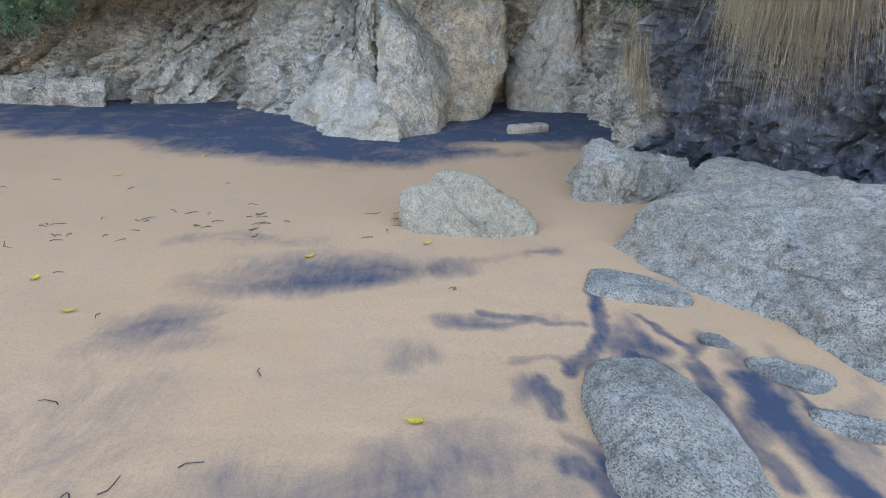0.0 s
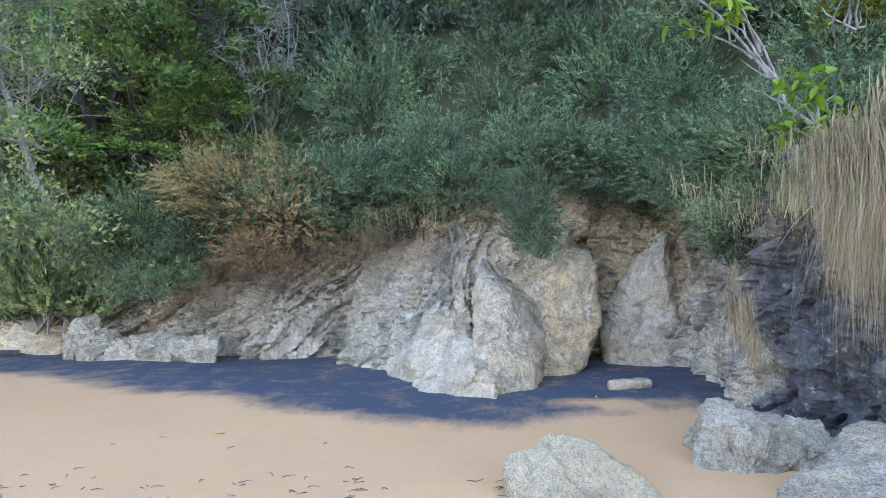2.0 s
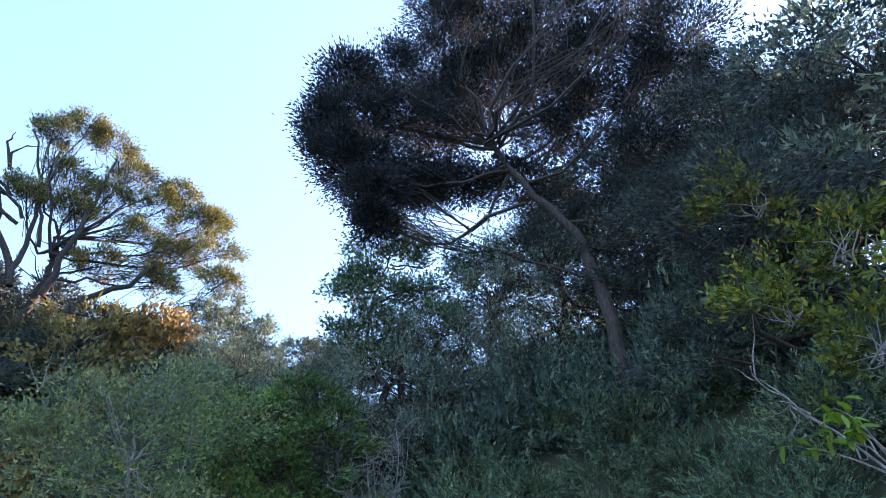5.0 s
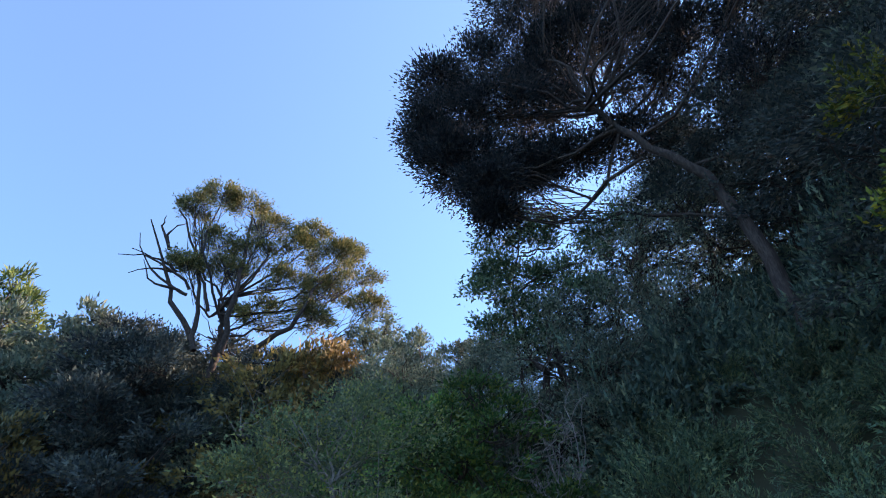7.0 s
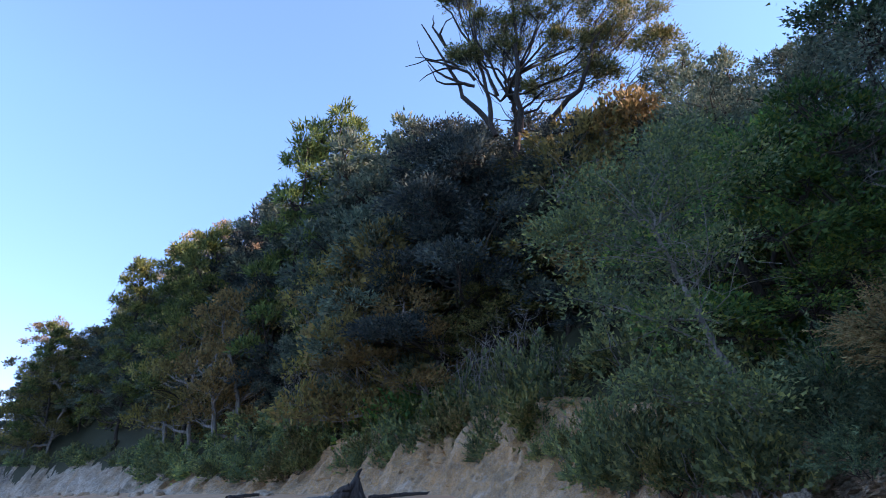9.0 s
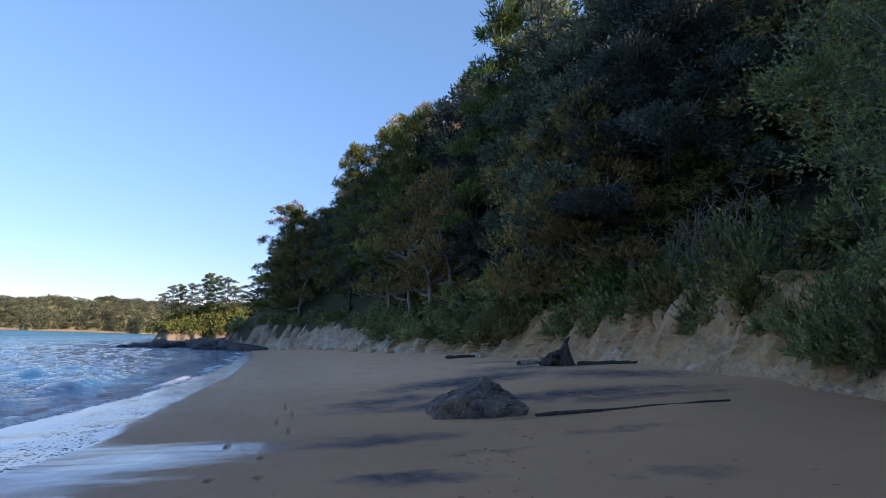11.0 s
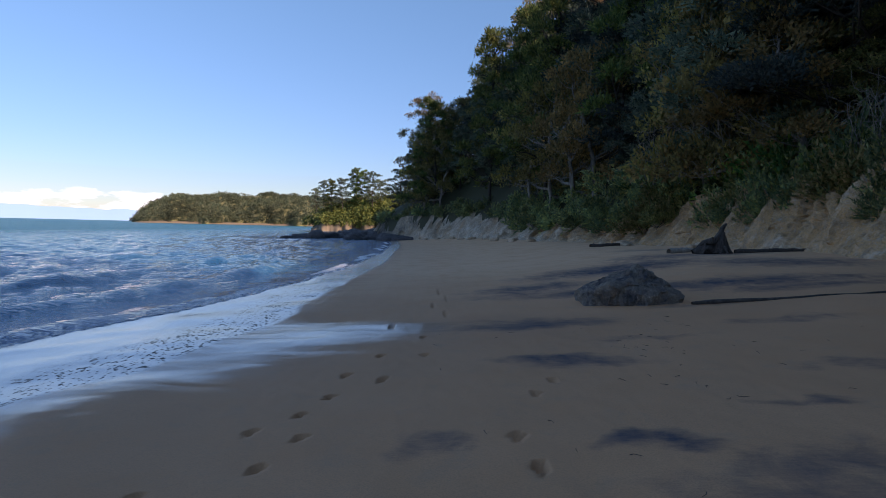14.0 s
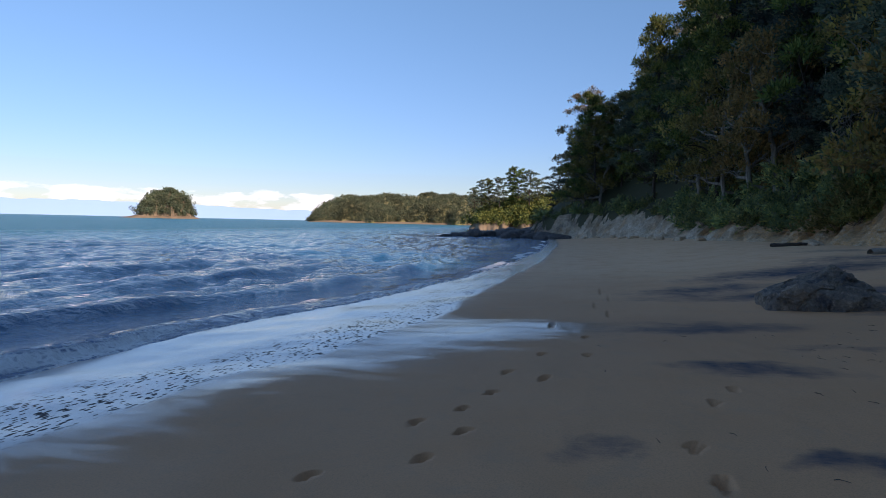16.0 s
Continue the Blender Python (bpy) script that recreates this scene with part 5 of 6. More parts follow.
    # taller pines that break the skyline
    for az, d, el_top in ((91.0, 56, 18.2), (78, 40, 30.5), (76, 41, 31), (73.5, 40, 32.5), (96, 74, 11.9), (88, 58, 20), (86, 50, 21.5)):
        stand_to("pine", az, d, el_top, 13.6, "pines on the skyline", 1.0)


clothe()


# ---- the large trees that stand out ----
def big_kanuka():
    d0 = 16.5
    b = at_bearing(-1, d0, 0)
    b[2] = slope_at(-1, d0) - 0.4
    f1 = at_bearing(5, 16.0, 45)
    trunk = [b - b, at_bearing(0.5, 16.3, 40) - b, f1 - b, at_bearing(12, 15.5, 51) - b]
    pads = []
    for az, el, d, r in ((30, 48, 15, 1.2), (27.5, 46, 15, 0.7), (32, 52, 15, 1.2), (25, 52, 15, 1.5), (27.5, 56, 15, 1.1), (21, 57, 15.5, 1.7), (19, 61, 15, 1.4), (16, 60, 15, 1.8), (16, 55, 16.5, 1.6), (9, 58, 15.5, 1.8), (8, 63, 14.5, 1.8), (0, 60, 15, 1.8), (-6, 56, 15.5, 1.8), (-3, 51, 16.5, 1.6), (-12, 52, 16, 1.6), (14, 66, 13.5, 1.6), (23.5, 47.5, 16, 0.9), (-9, 60, 15, 1.6), (20, 51.5, 16, 1.2), (3, 54, 16, 1.5), (-8, 47, 16, 1.5), (2, 66, 14, 1.7), (12, 56, 16, 1.6), (18, 54, 16, 1.2), (5, 57, 16.5, 1.7), (11, 62, 15, 1.7), (18, 64, 14, 1.5), (4, 51, 17, 1.3), (-2, 56, 16, 1.6), (33.5, 55, 15, 0.9), (33, 48.5, 15, 0.8), (27, 43.5, 15.5, 0.4), (-6, 63, 14.5, 1.7), (-12, 59, 15, 1.7), (-17, 55, 14.5, 1.5), (-10, 67, 13, 1.6), (1, 71, 12.5, 1.5), (-18, 62, 13, 1.5), (35.5, 51, 15, 0.6), (17, 47.5, 16.3, 0.8), (21, 46.5, 16, 0.6), (9, 47, 17, 1.0)):
        pads.append((at_bearing(az, d, el) - b, (r * 1.4, r * 1.4, r * 0.95)))
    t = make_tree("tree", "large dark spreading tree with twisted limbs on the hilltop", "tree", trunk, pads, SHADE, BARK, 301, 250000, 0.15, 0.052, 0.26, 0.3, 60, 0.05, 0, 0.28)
    t.location = b


def layered_tree():
    b = at_bearing(57, 27, 0)
    b[2] = slope_at(57, 27) - 0.4
    trunk = [b - b, at_bearing(57, 27, 27) - b, at_bearing(56.5, 26.8, 31) - b, at_bearing(57, 26.5, 33.5) - b]
    pads = []
    for az, el, d, r in ((60, 43, 26, 1.0), (57, 42.6, 26, 1.1), (62.5, 41.5, 26, 0.9), (54, 41.0, 26, 1.2), (50, 39.6, 26, 1.4), (46.5, 39.0, 26, 1.4), (44, 37.0, 26, 1.5), (42, 35.3, 26, 1.0), (47, 36, 26.5, 1.3), (51, 36.4, 26, 1.3), (55, 38.5, 26, 1.3), (59, 38.8, 26, 1.1), (53, 33.5, 26, 1.2), (48, 33.8, 26, 1.0), (61.5, 36.5, 26, 0.8), (57.5, 36.8, 26, 0.9), (49, 41.3, 26, 0.9), (45, 40.2, 26, 0.8)):
        pads.append((at_bearing(az, d, el) - b, (r * 1.1, r * 1.1, r * 0.6)))
    t = make_tree("tree", "tall open tree with flat olive foliage layers and dead branches", "tree", trunk, pads, OLIVE, BARK, 302, 62000, 0.13, 0.05, 0.26, 0.2, 30, 0.03, 12, 0.3)
    t.location = b
    # the dead limb beside it
    rng = np.random.default_rng(9)
    lines = []
    stem = [at_bearing(59, 26, 31) - b, at_bearing(62.5, 26, 36) - b, at_bearing(66.3, 26, 39.3) - b]
    lines.append((curve_pts(stem[0], stem[2], 9, (0, 0, -0.4), rng, 0.2), np.linspace(0.16, 0.03, 9)))
    for a0, e0, a1, e1, r in ((58.5, 30, 61.0, 40.5, 0.14), (56, 30, 56.3, 42.0, 0.15), (53.5, 30.6, 47.0, 37.5, 0.14), (58, 33, 64, 40.8, 0.09)):
        lines.append((curve_pts(at_bearing(a0, 26, e0) - b, at_bearing(a1, 26, e1) - b, 11, rng.normal(size=3) * 0.3, rng, 0.2), np.linspace(r, 0.04, 11)))
    for k, (az, el) in enumerate(((66.8, 38.0), (67.0, 36.6), (65.0, 40.0), (65.6, 36.0), (66.5, 34.6), (62.6, 40), (68, 35.8))):
        p = stem[1] * 0.6 + stem[k % 3] * 0.4
        lines.append((curve_pts(p, at_bearing(az, 26, el) - b, 7, rng.normal(size=3) * 0.25, rng, 0.35), np.linspace(0.08, 0.015, 7)))
    for line in lines:
        part("limb", mesh_from("limb", *tubes([line]), [BARK]), t, "bare dead grey limb")


def pale_tree():
    b = at_bearing(38.4, 11.9, 5.0)
    trunk = [b - b, at_bearing(40.6, 11.7, 8.8) - b, at_bearing(42.5, 11.5, 14) - b, at_bearing(44.5, 11.3, 20) - b]
    pads = []
    for az, el, d, r in ((46, 23, 11.2, 0.8), (43, 25, 11.2, 0.8), (49, 23, 11.4, 0.7), (50, 20, 11.2, 0.8), (46.5, 18, 11, 0.8), (42, 22, 11.4, 0.8), (40, 17, 11.5, 0.7), (49, 14, 11, 0.7), (45, 12, 11, 0.7), (40.5, 26, 11.6, 0.7), (37, 24, 12, 0.8), (52, 20, 11.4, 0.6), (43, 7, 11, 0.6), (39, 5, 10.9, 0.5), (46, 6.5, 11, 0.55)):
        pads.append((at_bearing(az, d, el) - b, (r, r, r * 0.75)))
    t = make_tree("tree", "leaning pale-barked tree with sparse grey-green leaves at the bank", "tree", trunk, pads, WOODY, GREYBARK, 303, 14000, 0.085, 0.04, 0.08, 0.26, 12, 0.1, 22, 0.32)
    t.location = b


def leafy_tree():
    b = at_bearing(26, 17, 0)
    b[2] = slope_at(26, 17) - 0.3
    trunk = [b - b, at_bearing(26, 17, 36) - b, at_bearing(25, 17, 39) - b, at_bearing(24, 17, 42) - b]
    pads = [(at_bearing(az, 17, el) - b, (r, r, r * 0.8)) for az, el, r in ((27, 41.0, 0.9), (24, 42.5, 0.9), (28.6, 38.0, 0.7), (27, 38, 1.0), (22, 40, 1.0), (24, 37, 0.9), (19, 41, 1.0), (29, 36, 0.8), (21, 36.5, 0.9), (17, 38, 1.0), (26, 34.5, 0.8), (22.5, 33.5, 0.8), (28.5, 33, 0.7), (18.5, 35, 0.9), (14, 40, 1.0), (25, 31.5, 0.8))]
    t = make_tree("tree", "slender broadleaf tree with an open crown against the sky", "tree", trunk, pads, BROAD, BARK, 304, 17000, 0.14, 0.06, 0.06, 0.2, 13, 0.15, 0, 0.6)
    t.location = b


big_kanuka()
layered_tree()
pale_tree()
leafy_tree()
protos["twiggy"] = random_tree("small_tree", "thin grey-leaved small tree with fine twigs", DARK, BARK, 240, 4.0, 1.1, 10, 12000, 0.075, 0.036, False, 0.2)
for az, d, el in ((38.6, 19, 31.3), (36.8, 20, 31), (30.8, 18, 31.5), (42, 20, 28.3), (12, 18, 43), (6, 18.5, 43), (40.2, 21, 30), (33.5, 20, 28), (23.5, 17.5, 35.5), (20.5, 17.5, 36.5), (17.5, 17.5, 37.5)):
    stand_to("twiggy", az, d, el, 4.7, "small trees on the crest")
for az, d, el in ((49, 24, 34.0), (45, 24, 33.0), (63, 27, 33.5), (60, 26, 33), (68, 29, 33), (72, 31, 32.5), (56, 25, 32), (65, 25, 28), (70, 27, 26), (66, 28, 31), (52, 23, 30), (61, 23, 33), (64, 24, 31.5), (57, 23, 29), (59, 22, 22), (55, 22, 23)):
    kind = "olivetree0" if az < 50 else "olivetree1" if el < 24 else "kanuka2" if az in (52, 66, 68) else "inky" if az < 68 else "kanuka1"
    stand_to(kind, az, d + 4.5, el - 1.5, 10.6, "trees on the hill")
for az, d, el in ((34, 14.5, 24), (31, 15, 29), (29, 13.5, 19), (37, 16, 28)):
    stand_to("greentree", az, d, el, 6.8, "light green trees")


for az, d, el in ((53, 18.5, 9), (56, 19, 12), (59, 19.5, 10), (61.5, 20, 13), (64, 20, 10), (66.5, 20.5, 12), (69, 21, 9.5), (71.5, 22, 12), (58, 20.5, 16), (63, 21.5, 17), (67.5, 22, 16), (74, 24, 10), (77, 26, 11)):
    stand_to("bank" if round(az) % 3 else "shrub1", az, d, el, 1.7, "shrubs along the bank", 1.5)
protos["yellowtree"] = random_tree("tree", "small tree among the dark bush, yellow from its leaves and from painted sunlight", YELLOWTREE, GREYBARK, 250, 5.0, 1.7, 8, 5200, 0.18, 0.08, False, 0.18)
# Bearings 44 to 50 and past 81 are crowns with sunlight painted as yellow.
for az, d, el in ((69.5, 20.5, 25.5), (73, 21, 24), (70.5, 20, 15.5), (66.5, 20, 17), (49.5, 24, 31.6), (46.5, 24, 31.8), (44.5, 24, 30.5), (74, 22, 28), (83.3, 43, 22.4), (85.3, 45, 22.2), (87.3, 48, 20.6), (81.5, 42, 22.6), (97, 80, 11.4), (95.6, 74, 12.6)):
    stand_to("yellowtree", az, d, el, 5.6, "yellow trees")


# Leaves coloured tan and pink to look lit by the low sun.
SUNLITLEAF = leaf_material("sunlit_tan", [(0.2, 0.15, 0.085), (0.32, 0.235, 0.14), (0.42, 0.315, 0.2), (0.24, 0.21, 0.1)], 0.6)
protos["tantree"] = random_tree("tree", "skyline tree with low sunlight painted into its tan leaves", SUNLITLEAF, GREYBARK, 252, 9.0, 2.6, 14, 8000, 0.22, 0.09, False, 0.2)
for az, d, el in ((82.3, 64, 21.9), (84.6, 66, 21.6), (87.2, 66, 20.2), (85.8, 62, 20.0), (96.4, 84, 12.0)):
    stand_to("tantree", az, d, el, 9.6, "tan trees on the skyline", 1.15)


def bare_shrub(seed):
    """A leafless grey shrub of fine forked twigs."""
    rng = np.random.default_rng(seed)
    lines = []
    for k in range(9):
        a = rng.uniform(0, 6.28)
        tip = np.array([math.cos(a) * rng.uniform(0.3, 0.9), math.sin(a) * rng.uniform(0.3, 0.9), rng.uniform(1.6, 2.6)])
        stem = curve_pts((rng.normal() * 0.1, rng.normal() * 0.1, -0.2), tip, 8, rng.normal(size=3) * 0.15, rng, 0.2)
        lines.append((stem, np.linspace(0.028, 0.007, 8)))
        for j in range(9):
            q = rng.integers(2, 8)
            end = stem[q] + unit(rng.normal(size=3) + np.array([0, 0, 0.6])) * rng.uniform(0.3, 0.8)
            twig = curve_pts(stem[q], end, 5, rng.normal(size=3) * 0.06, rng, 0.3)
            lines.append((twig, np.linspace(0.01, 0.004, 5)))
            for i in range(2):
                lines.append((curve_pts(twig[2], twig[2] + unit(rng.normal(size=3) + np.array([0, 0, 0.4])) * rng.uniform(0.15, 0.35), 3, (0, 0, 0), rng, 0.2), np.linspace(0.006, 0.003, 3)))
    return tagged(new("bare_shrub", mesh_from("bare_shrub", *tubes(lines, 3), [GREYBARK])), "leafless grey shrub with fine forked twigs", "shrub")


protos["bare"] = bare_shrub(260)
for az, d, el in ((57.5, 20.5, 14.5), (60, 21.5, 14), (54.5, 20, 11), (58.5, 20, 10), (62, 22, 12), (41, 18, 34), (30, 16, 33), (26, 13.5, 22), (24, 15, 27), (36, 12.4, 9), (33, 12.2, 7.5), (77, 33, 13), (74, 30, 20)):
    stand_to("bare", az, d, el, 2.7, "leafless shrubs")
protos["white_stem"] = make_tree("tree", "slender pale-stemmed tree leaning out of the bush", "tree", [(0, 0, -0.5), (0.3, 0, 1.5), (0.7, 0.1, 3.2), (1.0, 0.1, 4.6)], [((1.2, 0.3, 5.0), (0.8, 0.8, 0.4)), ((0.4, -0.4, 4.6), (0.7, 0.7, 0.4)), ((1.6, -0.3, 4.3), (0.6, 0.6, 0.4))], OLIVE, WHITEBARK, 261, 1500, 0.15, 0.06, 0.075, 0.3, 8, 0.1, 2)
for az, d, el in ((71.5, 30, 16.5), (67.5, 30, 25), (79, 40, 15), (83, 46, 13)):
    stand_to("white_stem", az, d, el, 5.3, "pale-stemmed trees", 0.6)


# ---- big-leaved shrub and bare branch above the dark rock ----
def leafy_branch():
    rng = np.random.default_rng(12)
    b = at_bearing(-25.2, 6.2, 8.3)
    top = at_bearing(-11.3, 6.6, 28)
    main = curve_pts(b - b, top - b, 12, (0.1, 0, -0.15), rng, 0.12)
    lines = [(main, np.linspace(0.03, 0.005, 12))]
    tips = []
    for k in range(16):
        j = rng.integers(4, 12)
        q = main[j] + unit(rng.normal(size=3) * np.array([1, 1, 0.7]) + np.array([-0.4, 0, 0.5])) * rng.uniform(0.25, 0.7)
        lines.append((curve_pts(main[j], q, 5, rng.normal(size=3) * 0.05, rng, 0.3), np.linspace(0.01, 0.003, 5)))
    for az, el in ((-21.8, 17.0), (-21.2, 15.3), (-22.6, 15.6), (-24.2, 14.2), (-23, 13.2), (-20.4, 13.4), (-20.6, 16.6), (-16.6, 23.5), (-15.6, 22.6), (-16.2, 24.6), (-17.2, 22.8), (-13.1, 22.2)):
        c = at_bearing(az, 6.1, el) - b
        j = int(np.argmin(np.linalg.norm(main - c, axis=1)))
        lines.append((curve_pts(main[max(j - 2, 0)], c, 6, (0, 0, 0.08), rng, 0.2), np.linspace(0.014, 0.005, 6)))
        tips.append(c)
    pos = np.repeat(np.array(tips), 11, 0) + rng.normal(size=(len(tips) * 11, 3)) * 0.06
    axis = unit(rng.normal(size=pos.shape) + np.array([0, -0.3, 0.15]))
    root = tagged(new("leafy_branch"), "bare grey branch with bunches of large glossy green leaves", "branch")
    part("branch", mesh_from("branch", *tubes(lines), [GREYBARK]), root)
    # one folded, pointed leaf along +y, shared by all of them
    t = np.array([0, 0.12, 0.4, 0.7, 0.9, 1.0])
    half = np.array([0.004, 0.02, 0.04, 0.034, 0.015, 0.001])
    droop = -0.05 * t ** 2
    v = np.concatenate([np.stack([-half, t * 0.2, droop + half * 0.35], -1), np.stack([0 * t, t * 0.2, droop], -1), np.stack([half, t * 0.2, droop + half * 0.35], -1)])
    f = np.array([(k + c * 6, k + (c + 1) * 6, k + 1 + (c + 1) * 6, k + 1 + c * 6) for k in range(5) for c in range(2)])
    blade = mesh_from("leaf", v, f, [GLOSSY], True)
    for p0, a0 in zip(pos, axis):
        q = Vector(a0).to_track_quat("Y", "Z")
        k = rng.uniform(0.5, 0.9)
        part("leaf", blade, root, place=Matrix.LocRotScale(Vector(p0), q @ Euler((0, rng.normal() * 0.5, 0)).to_quaternion(), (k, k, k)))
    root.location = b


GLOSSY = leaf_material("glossy_green", [(0.06, 0.16, 0.015), (0.11, 0.24, 0.02), (0.18, 0.32, 0.03), (0.36, 0.33, 0.03)], 0.3, 0.3)
leafy_branch()
protos["bigleaf"] = make_bush("shrub", "tall shrub with big yellowing leaves and pale twigs", 131, 1.0, 1.0, 150, 6, 0.16, 0.07, YELLOW, GREYBARK, 0.5, 0.7, 1.0)
for az, d, el, sc in ((-21, 8.0, 31, 0.75), (-25, 7.4, 25, 0.7), (-16, 8.6, 35, 0.75), (-22, 8.2, 38, 0.8), (-27, 7.6, 33, 0.8), (-17, 9.0, 43, 0.8)):
    x, y, z = at_bearing(az, d, el)
    stand("bigleaf", x, y, z - 0.6, az * 17, sc, 1.0, "big-leaved shrubs")


# ---- hanging grass ----
STRAW = leaf_material("dry_straw", [(0.156, 0.108, 0.066), (0.276, 0.196, 0.121), (0.396, 0.294, 0.187), (0.202, 0.196, 0.0935)], 0.7, 0.2)


def grass_tuft(label, x, y, z, wide, deep, fall, count, seed, blade=0.011, out=(0.0, -1.0)):
    """A tussock that hangs over an edge: long thin blades that rise a little and then fall."""
    rng = np.random.default_rng(seed)
    n, seg = count, 6
    base = rng.normal(size=(n, 3)) * np.array([wide * 0.4, deep * 0.3, 0.12])
    base[:, 2] += 0.5 * np.abs(base[:, 1]) - 0.25 * rng.random(n)
    long = fall * rng.uniform(0.25, 1.1, n) * (1.1 - 0.6 * np.abs(base[:, 0]) / (wide + 0.01))
    side = np.array([out[1], -out[0]])
    lock = rng.integers(0, max(8, n // 90), n)
    splay = rng.normal(size=n)[lock] * 0.4 + rng.normal(size=n) * 0.12
    base = base * 0.45 + (rng.normal(size=(n, 3)) * np.array([wide * 0.42, deep * 0.3, 0.14]))[lock]
    long = long * rng.uniform(0.55, 1.15, n)[lock]
    hd = np.array(out)[None] * rng.uniform(0.15, 0.5, n)[:, None] + side[None] * splay[:, None]
    t = np.linspace(0, 1, seg)
    P = np.zeros((n, seg, 3))
    P[:, :, 0] = base[:, :1] + hd[:, :1] * (t ** 0.6)[None] * long[:, None] * 0.55
    P[:, :, 1] = base[:, 1:2] + hd[:, 1:] * (t ** 0.6)[None] * long[:, None] * 0.55
    rise = rng.uniform(0.05, 0.5, n)
    P[:, :, 2] = base[:, 2:] + rise[:, None] * (t * 2.2 * (1 - t))[None] - long[:, None] * (t ** 1.7)[None]
    P[:, :, 0] += (0.07 * long * rng.normal(size=n))[:, None] * np.sin(t[None] * 4.5 + rng.uniform(0, 6.28, n)[:, None]) * t[None]
    w = unit(np.cross(np.gradient(P, axis=1), rng.normal(size=(n, 1, 3)))) * (blade * rng.uniform(0.6, 1.3, n)[:, None, None] * (1.05 - t)[None, :, None])
    V = np.stack([P - w, P + w], 2).reshape(-1, 3)
    i, j = np.meshgrid(np.arange(n), np.arange(seg - 1), indexing="ij")
    k = (i * seg + j) * 2
    F = np.stack([k, k + 1, k + 3, k + 2], -1).reshape(-1, 4)
    ob = new("grass_tussock", mesh_from("grass_tussock", V, F, [STRAW], False))
    ob.location = (x, y, z)
    return tagged(ob, label, "grass", "hanging grass", "stuff")


for az, d, el, wide, fall, n, sd in ((-24.2, 5.6, 8.6, 0.26, 0.75, 1300, 1), (-26.2, 5.55, 9.2, 0.26, 1.15, 1900, 2), (-28.0, 5.5, 9.4, 0.26, 1.4, 2000, 3), (-30, 5.3, 9.6, 0.3, 0.85, 1900, 4), (-28, 5.5, 12.0, 0.5, 0.5, 1000, 6), (-16.3, 6.3, -0.6, 0.07, 0.55, 240, 7), (-21.5, 6.0, 9.0, 0.3, 0.35, 300, 8)):
    x, y, z = at_bearing(az, d, el)
    grass_tuft("straw-coloured tussock hanging over the dark cliff edge", x, y, z, wide, 0.3, fall, int(n * 1.4), sd, 0.0036)
GR = np.random.default_rng(77)
for az, d, el in ((27, 11, 4.6), (21, 10.4, 4.6), (15, 10.0, 6.2), (10, 9.8, 8.2), (4.5, 9.8, 9.8), (-3, 10.4, 11), (-9, 10.0, 10.6), (-16, 8.4, 10), (-20, 6.6, 9.5), (31, 11.6, 4.0)):
    x, y, z = at_bearing(az, d, el)
    grass_tuft("dry grass and roots trailing from the cliff top", x, y, z, 1.1, 0.4, GR.uniform(0.4, 0.75), 300, int(GR.integers(1000)), 0.003)


# ---- driftwood and litter on the sand ----
DRIFT = bark_material("driftwood", (0.10, 0.085, 0.075), (0.03, 0.026, 0.024))
PALEDRIFT = bark_material("bleached_wood", (0.40, 0.36, 0.31), (0.2, 0.18, 0.155))


def ground_at(az, d):
    x, y = polar(az, d)
    return x, y, float(sand_z(*ls(x, y)))


def stump():
    rng = np.random.default_rng(5)
    lines = []
    for k in range(9):
        a = k * 0.7 + rng.normal() * 0.2
        r = rng.uniform(0.4, 0.75)
        lines.append((curve_pts((rng.normal() * 0.08, rng.normal() * 0.08, rng.uniform(0.15, 0.45)), (r * math.cos(a), r * math.sin(a) * 0.6, -0.03), 7, (0, 0, 0.12), rng, 0.25), np.linspace(0.13, 0.03, 7)))
    for k in range(7):
        lines.append((curve_pts((-0.55 + 0.17 * k, rng.normal() * 0.12, 0.0), (0.3 + rng.normal() * 0.04, rng.normal() * 0.05, 0.85 - 0.07 * abs(k - 3)), 7, (0, 0, -0.04), rng, 0.15), np.linspace(0.15, 0.06, 7)))
    lines.append((curve_pts((0.3, 0, 0.8), (0.42, 0.05, 0.98), 5, (0, 0, 0.02), rng, 0.2), np.linspace(0.08, 0.03, 5)))
    ob = tagged(new("driftwood_stump"), "dark weathered tree stump with roots, washed up on the sand", "driftwood")
    for k, line in enumerate(lines):
        part("root" if k < 9 else "stem", mesh_from("stump_piece", *tubes([line], 9), [DRIFT]), ob)
    x, y, z = ground_at(72.2, 22.5)
    ob.matrix_basis = pose(x, y, z, 0, 0, 75)


def log(az0, d0, az1, d1, r, label, mat, seed, lift=0.4):
    rng = np.random.default_rng(seed)
    a, b = np.array(ground_at(az0, d0)), np.array(ground_at(az1, d1))
    a[2] += r * lift
    b[2] += r * lift
    n = 14
    p = curve_pts(a - a, b - a, n, rng.normal(size=3) * np.array([0.1, 0.1, 0.0]), rng, 0.06)
    rad = r * np.linspace(1, 0.55, n) * rng.uniform(0.85, 1.15, n)
    rad[0] *= 0.7
    lines = [(p, rad)]
    for k in range(2 if r > 0.05 else 0):
        j = rng.integers(3, n - 2)
        lines.append((curve_pts(p[j], p[j] + np.array([rng.normal() * 0.2, rng.normal() * 0.2, rng.uniform(0.0, 0.15)]), 4, (0, 0, 0), rng, 0.1), np.linspace(r * 0.4, r * 0.15, 4)))
    ob = tagged(new("driftwood_log", mesh_from("driftwood_log", *tubes(lines, 9), [mat])), label, "driftwood", "logs on the beach")
    ob.location = a


